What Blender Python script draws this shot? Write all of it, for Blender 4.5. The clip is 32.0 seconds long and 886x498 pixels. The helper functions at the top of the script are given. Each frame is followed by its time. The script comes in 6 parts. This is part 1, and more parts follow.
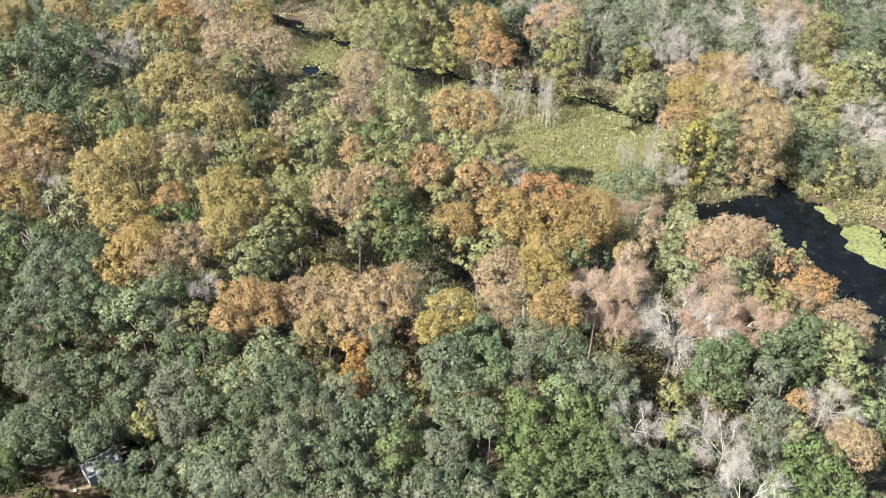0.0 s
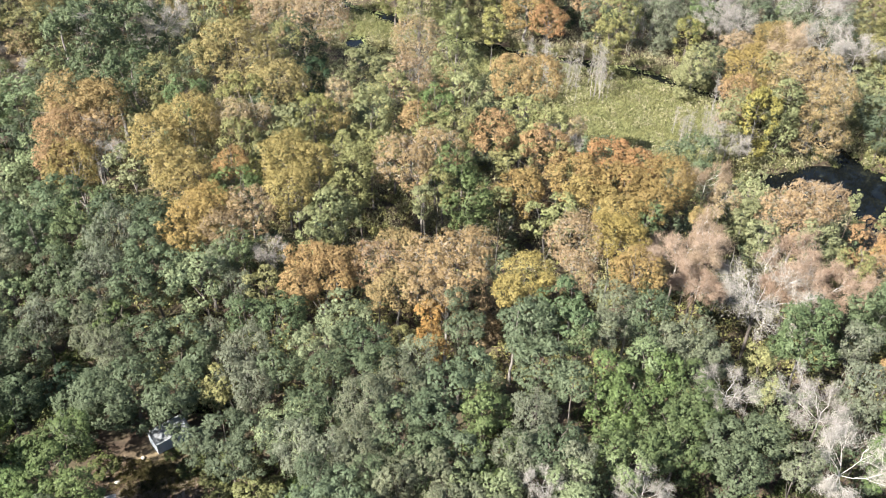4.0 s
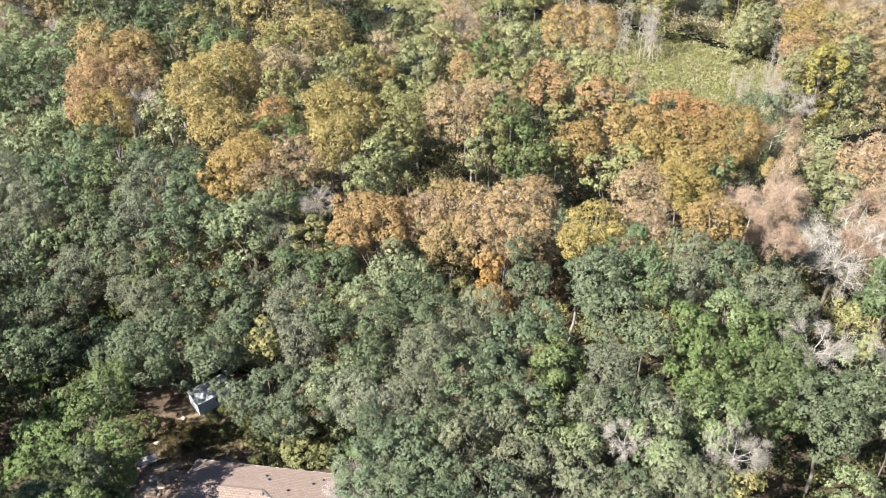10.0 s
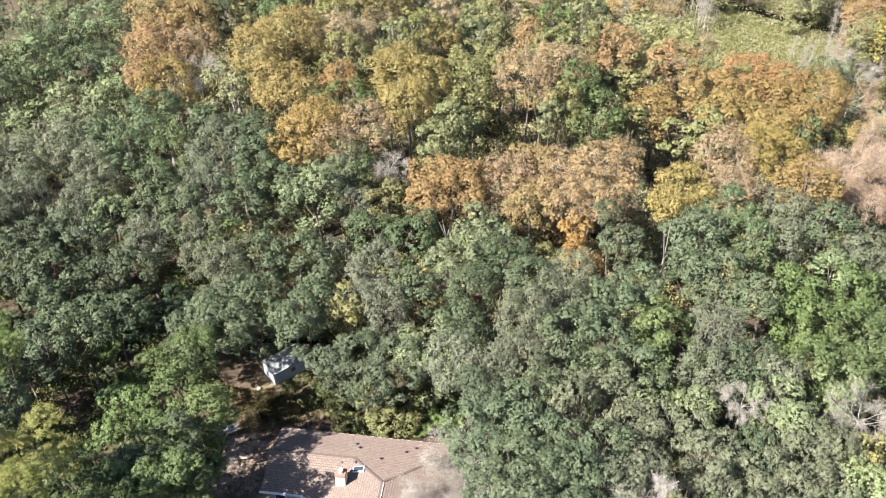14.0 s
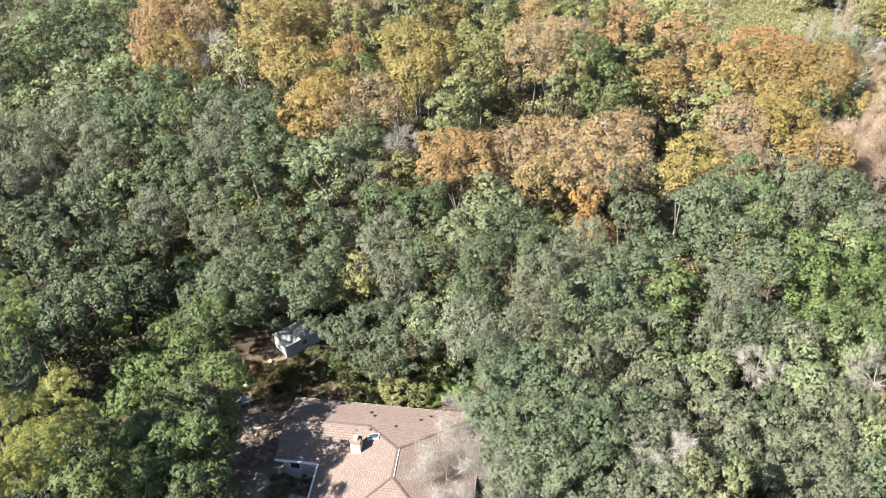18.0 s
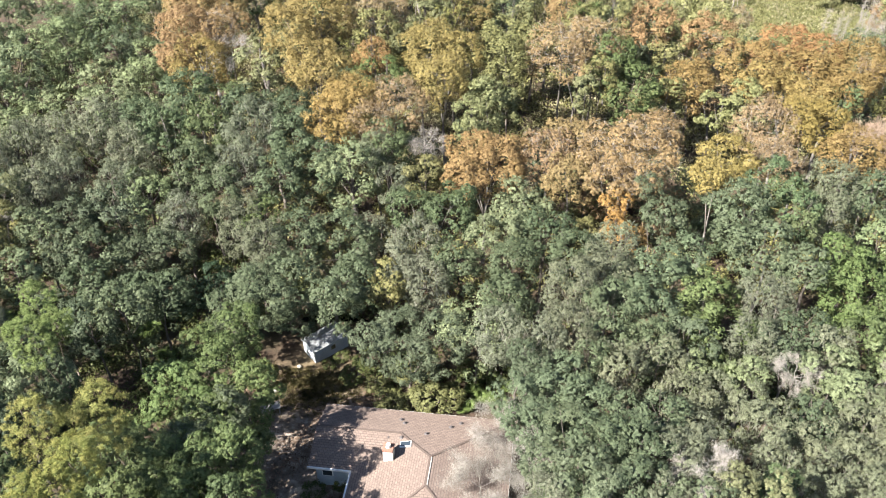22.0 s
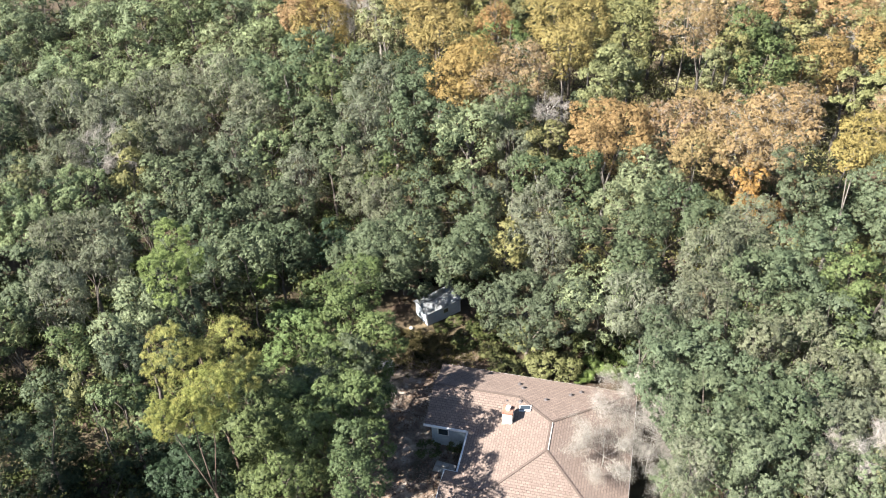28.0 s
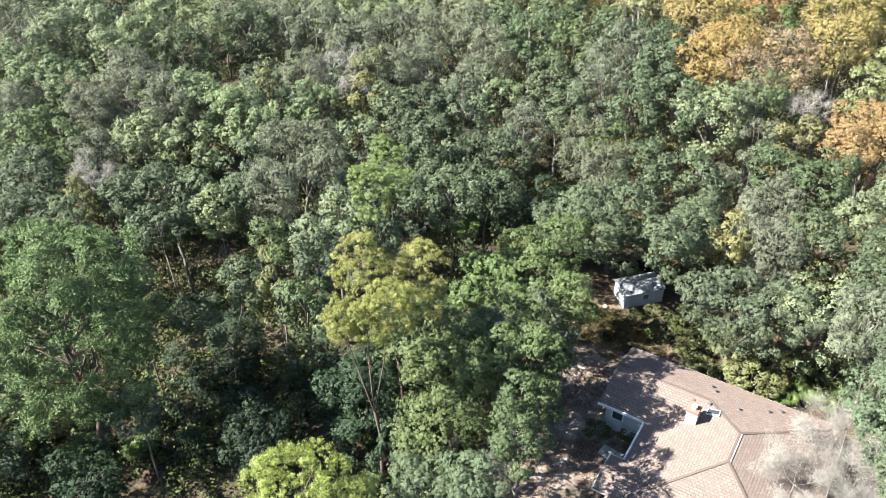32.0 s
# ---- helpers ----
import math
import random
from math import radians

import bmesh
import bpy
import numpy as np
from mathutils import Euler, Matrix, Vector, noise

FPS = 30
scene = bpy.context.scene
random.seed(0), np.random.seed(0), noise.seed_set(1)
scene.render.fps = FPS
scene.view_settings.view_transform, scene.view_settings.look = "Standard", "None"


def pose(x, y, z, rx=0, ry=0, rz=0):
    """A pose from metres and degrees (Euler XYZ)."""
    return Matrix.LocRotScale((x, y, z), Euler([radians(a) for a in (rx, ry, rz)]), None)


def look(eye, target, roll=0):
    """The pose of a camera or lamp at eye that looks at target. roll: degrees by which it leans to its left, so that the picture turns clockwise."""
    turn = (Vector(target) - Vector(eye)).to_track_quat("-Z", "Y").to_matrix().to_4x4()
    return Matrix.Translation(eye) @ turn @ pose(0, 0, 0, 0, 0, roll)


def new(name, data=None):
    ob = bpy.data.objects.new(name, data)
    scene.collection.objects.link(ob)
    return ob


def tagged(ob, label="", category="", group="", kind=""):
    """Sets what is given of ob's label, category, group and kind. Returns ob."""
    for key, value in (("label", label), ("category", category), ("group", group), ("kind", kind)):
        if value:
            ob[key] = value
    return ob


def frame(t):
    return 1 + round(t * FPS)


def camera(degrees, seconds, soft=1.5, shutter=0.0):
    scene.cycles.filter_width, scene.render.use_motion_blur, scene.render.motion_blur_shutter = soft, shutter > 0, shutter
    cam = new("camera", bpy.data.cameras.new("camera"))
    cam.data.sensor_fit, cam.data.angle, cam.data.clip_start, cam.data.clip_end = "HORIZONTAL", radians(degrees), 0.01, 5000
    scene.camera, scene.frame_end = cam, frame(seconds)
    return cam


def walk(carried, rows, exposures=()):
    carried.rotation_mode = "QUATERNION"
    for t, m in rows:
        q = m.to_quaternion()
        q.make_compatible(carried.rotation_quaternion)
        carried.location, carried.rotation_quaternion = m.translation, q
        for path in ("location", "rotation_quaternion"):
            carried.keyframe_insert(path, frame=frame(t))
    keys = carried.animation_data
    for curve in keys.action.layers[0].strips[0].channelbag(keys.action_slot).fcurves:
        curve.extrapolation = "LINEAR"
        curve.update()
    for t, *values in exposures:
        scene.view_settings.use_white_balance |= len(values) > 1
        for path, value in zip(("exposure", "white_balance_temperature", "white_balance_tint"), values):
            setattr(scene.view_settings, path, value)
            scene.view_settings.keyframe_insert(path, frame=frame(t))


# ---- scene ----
FOV = 53.99
# seconds, x, y, z of the drone, heading, tilt and lean in degrees
ROWS = [
    (0.0, 16.40, -3.06, 77.40, 2.80, -36.84, 2.02),
    (0.5, 15.49, -3.04, 76.79, 2.67, -36.87, 1.92),
    (1.0, 14.52, -2.99, 76.24, 2.57, -36.95, 1.83),
    (1.5, 13.49, -2.93, 75.66, 2.49, -37.02, 1.78),
    (2.0, 12.47, -2.87, 75.04, 2.39, -37.07, 1.72),
    (2.5, 11.57, -2.78, 74.43, 2.25, -37.12, 1.65),
    (3.0, 10.82, -2.70, 73.85, 2.08, -37.19, 1.56),
    (3.5, 10.20, -2.61, 73.23, 1.92, -37.25, 1.46),
    (5.5, 8.36, -1.76, 70.70, 1.46, -37.41, 1.35),
    (6.0, 7.97, -1.56, 70.00, 1.30, -37.42, 1.26),
    (6.5, 7.58, -1.38, 69.33, 1.16, -37.43, 1.17),
    (7.0, 7.17, -1.20, 68.61, 1.01, -37.42, 1.07),
    (7.5, 6.84, -1.01, 67.86, 0.82, -37.40, 0.94),
    (8.0, 6.72, -0.86, 67.26, 0.62, -37.43, 0.80),
    (8.5, 6.77, -0.81, 66.78, 0.51, -37.49, 0.75),
    (9.0, 6.76, -0.79, 66.26, 0.45, -37.51, 0.79),
    (9.5, 6.38, -0.71, 65.65, 0.41, -37.49, 0.79),
    (10.0, 5.61, -0.56, 65.03, 0.37, -37.50, 0.74),
    (10.5, 4.68, -0.43, 64.45, 0.31, -37.53, 0.67),
    (11.0, 3.76, -0.33, 63.90, 0.22, -37.57, 0.59),
    (11.5, 2.88, -0.22, 63.41, 0.13, -37.64, 0.52),
    (12.0, 1.95, -0.12, 62.97, 0.09, -37.73, 0.49),
    (12.5, 0.96, -0.05, 62.51, 0.07, -37.81, 0.48),
    (13.0, 0.00, -0.01, 62.01, 0.00, -37.87, 0.44),
    (13.5, -0.93, 0.03, 61.49, -0.09, -37.91, 0.35),
    (14.0, -1.77, 0.06, 60.98, -0.15, -37.97, 0.26),
    (14.5, -2.55, 0.12, 60.53, -0.16, -38.06, 0.20),
    (16.5, -3.30, 0.27, 59.34, -0.02, -38.10, 0.10),
    (17.0, -3.18, -0.15, 59.16, -0.07, -38.23, 0.01),
    (17.5, -3.07, -0.69, 59.19, -0.06, -38.41, 0.00),
    (18.0, -2.91, -1.08, 59.28, -0.08, -38.45, -0.04),
    (18.5, -2.50, -1.23, 59.21, -0.16, -38.36, -0.17),
    (19.0, -1.82, -1.23, 59.07, -0.19, -38.28, -0.18),
    (19.5, -1.10, -1.15, 58.96, -0.12, -38.25, -0.05),
    (19.9, -1.27, -0.95, 59.12, 0.14, -38.31, 0.08),
    (20.0, -0.95, -0.85, 59.13, 2.01, -38.05, 1.44),
    (20.1, -1.36, -0.86, 59.20, 1.64, -38.20, 1.22),
    (20.2, -1.40, -0.81, 59.24, 0.02, -38.38, -0.06),
    (20.5, -1.53, -0.66, 59.37, -0.35, -38.48, -0.35),
    (21.0, -2.35, -0.44, 59.65, -0.68, -38.68, -0.62),
    (21.5, -3.26, -0.30, 59.80, -1.00, -38.78, -0.85),
    (22.0, -4.23, -0.22, 59.86, -1.32, -38.82, -1.07),
    (22.5, -5.21, -0.19, 59.93, -1.62, -38.84, -1.27),
    (23.0, -6.13, -0.21, 60.02, -1.95, -38.86, -1.51),
    (23.5, -6.99, -0.30, 60.08, -2.24, -38.85, -1.72),
    (24.0, -7.68, -0.53, 60.04, -2.43, -38.80, -1.90),
    (24.5, -8.20, -0.91, 59.97, -2.56, -38.78, -2.06),
    (26.5, -8.44, -1.11, 58.46, -3.93, -39.09, -2.23),
    (27.0, -8.41, -1.07, 57.94, -5.17, -39.09, -2.14),
    (27.5, -8.49, -1.04, 57.37, -6.34, -39.08, -1.99),
    (28.0, -8.59, -0.99, 56.82, -7.49, -39.09, -1.83),
    (28.5, -8.69, -0.93, 56.26, -8.72, -39.11, -1.67),
    (29.0, -8.81, -0.88, 55.68, -10.14, -39.11, -1.51),
    (29.5, -8.89, -0.79, 55.09, -12.01, -39.12, -1.40),
    (30.0, -8.88, -0.67, 54.46, -14.49, -39.11, -1.34),
    (30.5, -8.85, -0.57, 53.80, -17.40, -39.04, -1.23),
    (31.0, -8.84, -0.50, 53.19, -20.08, -38.97, -1.09),
    (31.5, -8.84, -0.45, 52.64, -22.34, -38.98, -0.95),
    (32.0, -8.83, -0.40, 52.11, -24.70, -39.01, -0.74),
]


def shot(x, y, z, heading, tilt, lean):
    a, b = radians(heading), radians(tilt)
    way = Vector((math.sin(a) * math.cos(b), math.cos(a) * math.cos(b), math.sin(b)))
    eye = Vector((x, y, z))
    return look(eye, eye + way * 60.0, lean)


cam = camera(FOV, 32.0, 1.0)
EXPOSURES = [(0.0, 2.24, 6450, 9.8), (6.0, 2.28, 6520, 10.3), (19.0, 2.32, 6560, 10.8), (28.0, 2.38, 6560, 10.8), (30.0, 2.48, 6470, 10.0), (32.0, 2.58, 6300, 8.2)]
walk(cam, [(row[0], shot(*row[1:])) for row in ROWS], EXPOSURES)

# ---- daylight ----
SUN_FROM = Vector((-1.3, -0.78, 1.36)).normalized()
world = bpy.data.worlds.new("sky")
scene.world = world
world.use_nodes = True
wn = world.node_tree
for n in list(wn.nodes):
    wn.nodes.remove(n)
sky = wn.nodes.new("ShaderNodeTexSky")
sky.sky_type = "NISHITA"
sky.sun_disc = False
sky.sun_elevation = math.asin(SUN_FROM.z)
sky.sun_rotation = math.atan2(SUN_FROM.x, SUN_FROM.y)
sky.air_density, sky.dust_density, sky.ozone_density = 1.0, 0.4, 1.0
bg = wn.nodes.new("ShaderNodeBackground")
bg.inputs["Strength"].default_value = 0.05
wout = wn.nodes.new("ShaderNodeOutputWorld")
wn.links.new(sky.outputs[0], bg.inputs[0])
wn.links.new(bg.outputs[0], wout.inputs[0])
sun_data = bpy.data.lights.new("sun", "SUN")
sun_data.energy, sun_data.angle, sun_data.color = 5.0, radians(0.5), (1.0, 0.955, 0.88)
sun = new("sun", sun_data)
sun.matrix_world = look(SUN_FROM * 200.0, (0, 0, 0))


# ---- materials ----
class Nodes:
    """A small builder of node materials."""

    def __init__(self, name):
        self.mat = bpy.data.materials.new(name)
        self.mat.use_nodes = True
        self.t = self.mat.node_tree
        self.bsdf = self.t.nodes["Principled BSDF"]
        self.out = self.t.nodes["Material Output"]

    def add(self, kind, **inputs):
        n = self.t.nodes.new(kind)
        for k, v in inputs.items():
            n.inputs[k.replace("_", " ")].default_value = v
        return n

    def link(self, a, b):
        self.t.links.new(a, b)

    def noise(self, scale, detail=4.0, rough=0.6, where="Object"):
        c = self.t.nodes.new("ShaderNodeTexCoord")
        n = self.add("ShaderNodeTexNoise", Scale=scale, Detail=detail, Roughness=rough)
        self.link(c.outputs[where], n.inputs["Vector"])
        return n.outputs["Fac"]

    def ramp(self, fac, stops):
        n = self.t.nodes.new("ShaderNodeValToRGB")
        e = n.color_ramp.elements
        e[0].position, e[0].color = stops[0][0], (*stops[0][1], 1)
        e[1].position, e[1].color = stops[-1][0], (*stops[-1][1], 1)
        for p, c in stops[1:-1]:
            x = e.new(p)
            x.color = (*c, 1)
        self.link(fac, n.inputs[0])
        return n.outputs["Color"]

    def mix(self, fac, a, b, blend="MIX"):
        n = self.t.nodes.new("ShaderNodeMix")
        n.data_type, n.blend_type = "RGBA", blend
        for i, v in ((0, fac), (6, a), (7, b)):
            if isinstance(v, (int, float)):
                n.inputs[i].default_value = v
            elif isinstance(v, tuple):
                n.inputs[i].default_value = (*v, 1)
            else:
                self.link(v, n.inputs[i])
        return n.outputs[2]

    def map(self, v, a, b, c, d):
        n = self.t.nodes.new("ShaderNodeMapRange")
        self.link(v, n.inputs[0])
        for i, x in enumerate((a, b, c, d)):
            n.inputs[i + 1].default_value = x
        return n.outputs[0]

    def bump(self, height, strength, distance):
        n = self.add("ShaderNodeBump", Strength=strength, Distance=distance)
        self.link(height, n.inputs["Height"])
        self.link(n.outputs[0], self.bsdf.inputs["Normal"])

    def done(self, colour, rough=0.8, metal=0.0, spec=0.3):
        if isinstance(colour, tuple):
            self.bsdf.inputs["Base Color"].default_value = (*colour, 1)
        else:
            self.link(colour, self.bsdf.inputs["Base Color"])
        self.bsdf.inputs["Roughness"].default_value = rough
        self.bsdf.inputs["Metallic"].default_value = metal
        self.bsdf.inputs["Specular IOR Level"].default_value = spec
        return self.mat


def leaf_material(name, dark, mid, light, rough=0.6, glow=0.07, spread=0.15, odd=None):
    """Leaves: every leaf a tone of its own, patches of tone and painted dark gaps over a crown, every tree a little
    different, light passing through.
    """
    k = Nodes(name)
    geo = k.t.nodes.new("ShaderNodeNewGeometry")
    info = k.t.nodes.new("ShaderNodeObjectInfo")
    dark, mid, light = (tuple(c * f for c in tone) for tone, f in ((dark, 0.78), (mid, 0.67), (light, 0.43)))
    odd = odd and tuple(c * 0.62 for c in odd)
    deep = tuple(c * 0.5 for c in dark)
    col = k.ramp(geo.outputs["Random Per Island"], [(0.0, dark), (0.3, mid), (0.7, mid), (1.0, light)])
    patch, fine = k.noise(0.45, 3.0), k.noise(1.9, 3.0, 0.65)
    col = k.mix(k.map(patch, 0.35, 0.68, 0.0, 0.5), col, odd or light)
    # fine noise puts the shade between tufts into the leaf colour
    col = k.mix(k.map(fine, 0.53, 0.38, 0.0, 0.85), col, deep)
    hsv = k.add("ShaderNodeHueSaturation")
    tone = k.t.nodes.new("ShaderNodeSeparateColor")
    k.link(info.outputs["Color"], tone.inputs[0])
    k.link(k.map(tone.outputs[1], 0, 1, 0.487, 0.513), hsv.inputs["Hue"])
    k.link(k.map(tone.outputs[0], 0, 1, 1 - spread, 1 + spread), hsv.inputs["Value"])
    k.link(k.map(tone.outputs[2], 0, 1, 0.95, 1.14), hsv.inputs["Saturation"])
    k.link(col, hsv.inputs["Color"])
    m = k.done(hsv.outputs[0], rough, 0.0, 0.14)
    tr = k.add("ShaderNodeBsdfTranslucent")
    k.link(hsv.outputs[0], tr.inputs["Color"])
    mx = k.add("ShaderNodeMixShader", Fac=glow)
    k.link(k.bsdf.outputs[0], mx.inputs[1])
    k.link(tr.outputs[0], mx.inputs[2])
    k.link(mx.outputs[0], k.out.inputs["Surface"])
    return m


def bark_material(name, a, b):
    k = Nodes(name)
    n = k.noise(3.0, 6.0, 0.7)
    info = k.t.nodes.new("ShaderNodeObjectInfo")
    col = k.ramp(n, [(0.3, a), (0.7, b)])
    hsv = k.add("ShaderNodeHueSaturation")
    k.link(k.map(info.outputs["Random"], 0, 1, 0.8, 1.2), hsv.inputs["Value"])
    k.link(col, hsv.inputs["Color"])
    k.bump(n, 0.6, 0.05)
    return k.done(hsv.outputs[0], 0.9)


BARK = bark_material("oak_bark", (0.046, 0.038, 0.032), (0.132, 0.115, 0.099))
BARK_PALE = bark_material("pale_bark", (0.13, 0.12, 0.108), (0.26, 0.245, 0.225))
BARK_WHITE = bark_material("white_bark", (0.216, 0.200, 0.180), (0.400, 0.380, 0.348))
BARK_GREY = bark_material("grey_bark", (0.075, 0.068, 0.06), (0.165, 0.15, 0.135))
BARK_PINE = bark_material("pine_bark", (0.045, 0.032, 0.026), (0.12, 0.088, 0.07))
M = {
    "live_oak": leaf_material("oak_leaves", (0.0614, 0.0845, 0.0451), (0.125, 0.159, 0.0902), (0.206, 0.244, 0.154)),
    # live oak leaves with the shade under tall trees painted into their colour
    "dark_oak": leaf_material("shade_painted_oak_leaves", (0.02, 0.036, 0.019), (0.046, 0.075, 0.04), (0.09, 0.128, 0.073)),
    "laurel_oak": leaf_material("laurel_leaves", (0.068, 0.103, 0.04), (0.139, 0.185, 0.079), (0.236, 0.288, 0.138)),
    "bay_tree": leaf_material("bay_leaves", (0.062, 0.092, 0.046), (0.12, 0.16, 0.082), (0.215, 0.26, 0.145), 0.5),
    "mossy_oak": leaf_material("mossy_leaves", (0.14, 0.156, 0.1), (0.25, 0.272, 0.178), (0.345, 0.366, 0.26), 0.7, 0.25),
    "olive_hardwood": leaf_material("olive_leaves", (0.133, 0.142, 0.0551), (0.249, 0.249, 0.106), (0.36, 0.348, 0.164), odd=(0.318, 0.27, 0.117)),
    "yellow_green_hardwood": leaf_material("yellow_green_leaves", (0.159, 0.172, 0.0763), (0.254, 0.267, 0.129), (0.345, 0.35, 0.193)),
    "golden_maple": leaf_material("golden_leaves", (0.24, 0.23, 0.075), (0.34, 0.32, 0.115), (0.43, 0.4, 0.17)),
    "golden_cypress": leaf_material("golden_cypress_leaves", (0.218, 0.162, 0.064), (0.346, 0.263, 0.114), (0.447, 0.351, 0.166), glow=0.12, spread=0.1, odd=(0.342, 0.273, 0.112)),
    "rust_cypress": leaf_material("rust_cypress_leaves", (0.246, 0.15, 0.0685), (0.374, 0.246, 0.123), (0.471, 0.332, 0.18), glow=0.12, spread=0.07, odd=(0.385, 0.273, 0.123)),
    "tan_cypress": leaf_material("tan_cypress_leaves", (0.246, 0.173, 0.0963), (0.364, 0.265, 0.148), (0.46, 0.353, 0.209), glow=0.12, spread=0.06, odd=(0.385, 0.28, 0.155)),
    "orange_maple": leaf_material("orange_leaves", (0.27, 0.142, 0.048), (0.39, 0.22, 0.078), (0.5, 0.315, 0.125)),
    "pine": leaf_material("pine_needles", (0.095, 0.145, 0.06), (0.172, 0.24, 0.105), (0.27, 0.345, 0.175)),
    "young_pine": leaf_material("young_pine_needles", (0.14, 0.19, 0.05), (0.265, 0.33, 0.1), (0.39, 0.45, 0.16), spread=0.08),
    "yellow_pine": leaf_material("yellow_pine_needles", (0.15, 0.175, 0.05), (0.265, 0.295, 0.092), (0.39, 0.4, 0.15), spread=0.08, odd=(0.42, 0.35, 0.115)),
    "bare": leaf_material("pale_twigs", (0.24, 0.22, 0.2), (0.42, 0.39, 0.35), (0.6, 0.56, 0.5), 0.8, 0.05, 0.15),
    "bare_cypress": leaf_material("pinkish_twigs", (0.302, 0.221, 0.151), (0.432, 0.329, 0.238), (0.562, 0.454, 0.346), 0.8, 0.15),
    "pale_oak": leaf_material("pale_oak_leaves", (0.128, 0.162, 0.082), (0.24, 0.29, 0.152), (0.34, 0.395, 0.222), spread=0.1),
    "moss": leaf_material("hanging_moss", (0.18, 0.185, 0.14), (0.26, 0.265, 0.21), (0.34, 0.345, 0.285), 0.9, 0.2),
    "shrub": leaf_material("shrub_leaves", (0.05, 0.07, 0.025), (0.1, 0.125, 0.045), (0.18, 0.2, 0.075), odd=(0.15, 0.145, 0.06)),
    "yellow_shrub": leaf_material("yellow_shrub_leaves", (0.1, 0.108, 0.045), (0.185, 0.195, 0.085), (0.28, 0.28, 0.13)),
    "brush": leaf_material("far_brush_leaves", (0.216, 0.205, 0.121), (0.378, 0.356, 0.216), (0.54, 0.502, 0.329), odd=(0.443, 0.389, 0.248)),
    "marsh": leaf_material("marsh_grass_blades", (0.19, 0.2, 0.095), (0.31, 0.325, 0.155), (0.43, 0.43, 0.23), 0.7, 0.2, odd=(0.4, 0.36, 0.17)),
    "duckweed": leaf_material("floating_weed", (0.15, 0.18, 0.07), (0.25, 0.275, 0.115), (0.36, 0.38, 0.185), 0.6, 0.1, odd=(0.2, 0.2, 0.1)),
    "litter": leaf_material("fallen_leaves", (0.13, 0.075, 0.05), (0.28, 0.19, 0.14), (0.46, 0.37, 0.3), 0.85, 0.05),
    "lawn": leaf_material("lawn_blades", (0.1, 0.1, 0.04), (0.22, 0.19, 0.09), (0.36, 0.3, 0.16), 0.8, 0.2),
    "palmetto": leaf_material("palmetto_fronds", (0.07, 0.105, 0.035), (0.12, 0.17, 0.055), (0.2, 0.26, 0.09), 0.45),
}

# ---- ground and water ----
WATER = -1.25
RIVER = [(-30, 200), (-15, 190), (-7, 182), (1, 177), (8, 172), (16, 164), (23, 161.5), (34, 156), (41, 154), (49, 152), (56, 147), (70, 134), (80, 118)]
POOLS = [(64.5, 111.5, 3.0), (69.5, 111.5, 4.2), (75, 111, 6.0), (79.5, 111.5, 5.6), (81, 103, 6.5), (84, 95, 7.5), (87, 103, 5.5), (91, 97, 6.5), (86, 86, 6.5), (92, 77, 7.5), (-4, 163, 3.0), (-1, 159, 2.4), (36.8, 122.5, 1.5)]


def smooth(a, b, v):
    v = min(max((v - a) / (b - a), 0.0), 1.0)
    return v * v * (3 - 2 * v)


def water_distance(x, y):
    """Metres to the water's edge, below zero on the water."""
    d = min(math.hypot(x - a, y - b) - c for a, b, c in POOLS)
    for (ax, ay), (bx, by) in zip(RIVER, RIVER[1:]):
        s = ((x - ax) * (bx - ax) + (y - ay) * (by - ay)) / ((bx - ax) ** 2 + (by - ay) ** 2)
        s = min(max(s, 0.0), 1.0)
        d = min(d, math.hypot(x - ax - s * (bx - ax), y - ay - s * (by - ay)) - 1.7 - 0.5 * math.sin(x * 0.5))
    return d + 0.6 * math.sin(x * 0.9 + y * 0.4) * math.cos(y * 0.7)


def land(x, y):
    """Height of the ground."""
    z = 1.0 * smooth(54.5, 47.5, y) * smooth(-60, -35, x) * smooth(40, 15, x)
    z += -0.85 * smooth(46, 78, y) - 1.15 * math.exp(-((x + 17) ** 2 + (y - 59) ** 2) / 90.0)
    z += 0.12 * math.sin(x * 0.31) * math.cos(y * 0.27) * smooth(50, 70, y)
    if y > 60:
        d = water_distance(x, y)
        z -= 1.5 * smooth(1.2, -1.5, d)
    return z


def in_marsh(x, y):
    a = ((x - 47) / 17.0) ** 2 + ((y - 131) / 15.0) ** 2
    b = ((x - 6) / 20.0) ** 2 + ((y - 170) / 7.0) ** 2
    c = ((x - 24) / 14.0) ** 2 + ((y - 150) / 6.0) ** 2
    return min(a, b, c)


def mesh_of(name, verts, faces):
    me = bpy.data.meshes.new(name)
    me.from_pydata([tuple(v) for v in verts], [], faces)
    me.update()
    return me


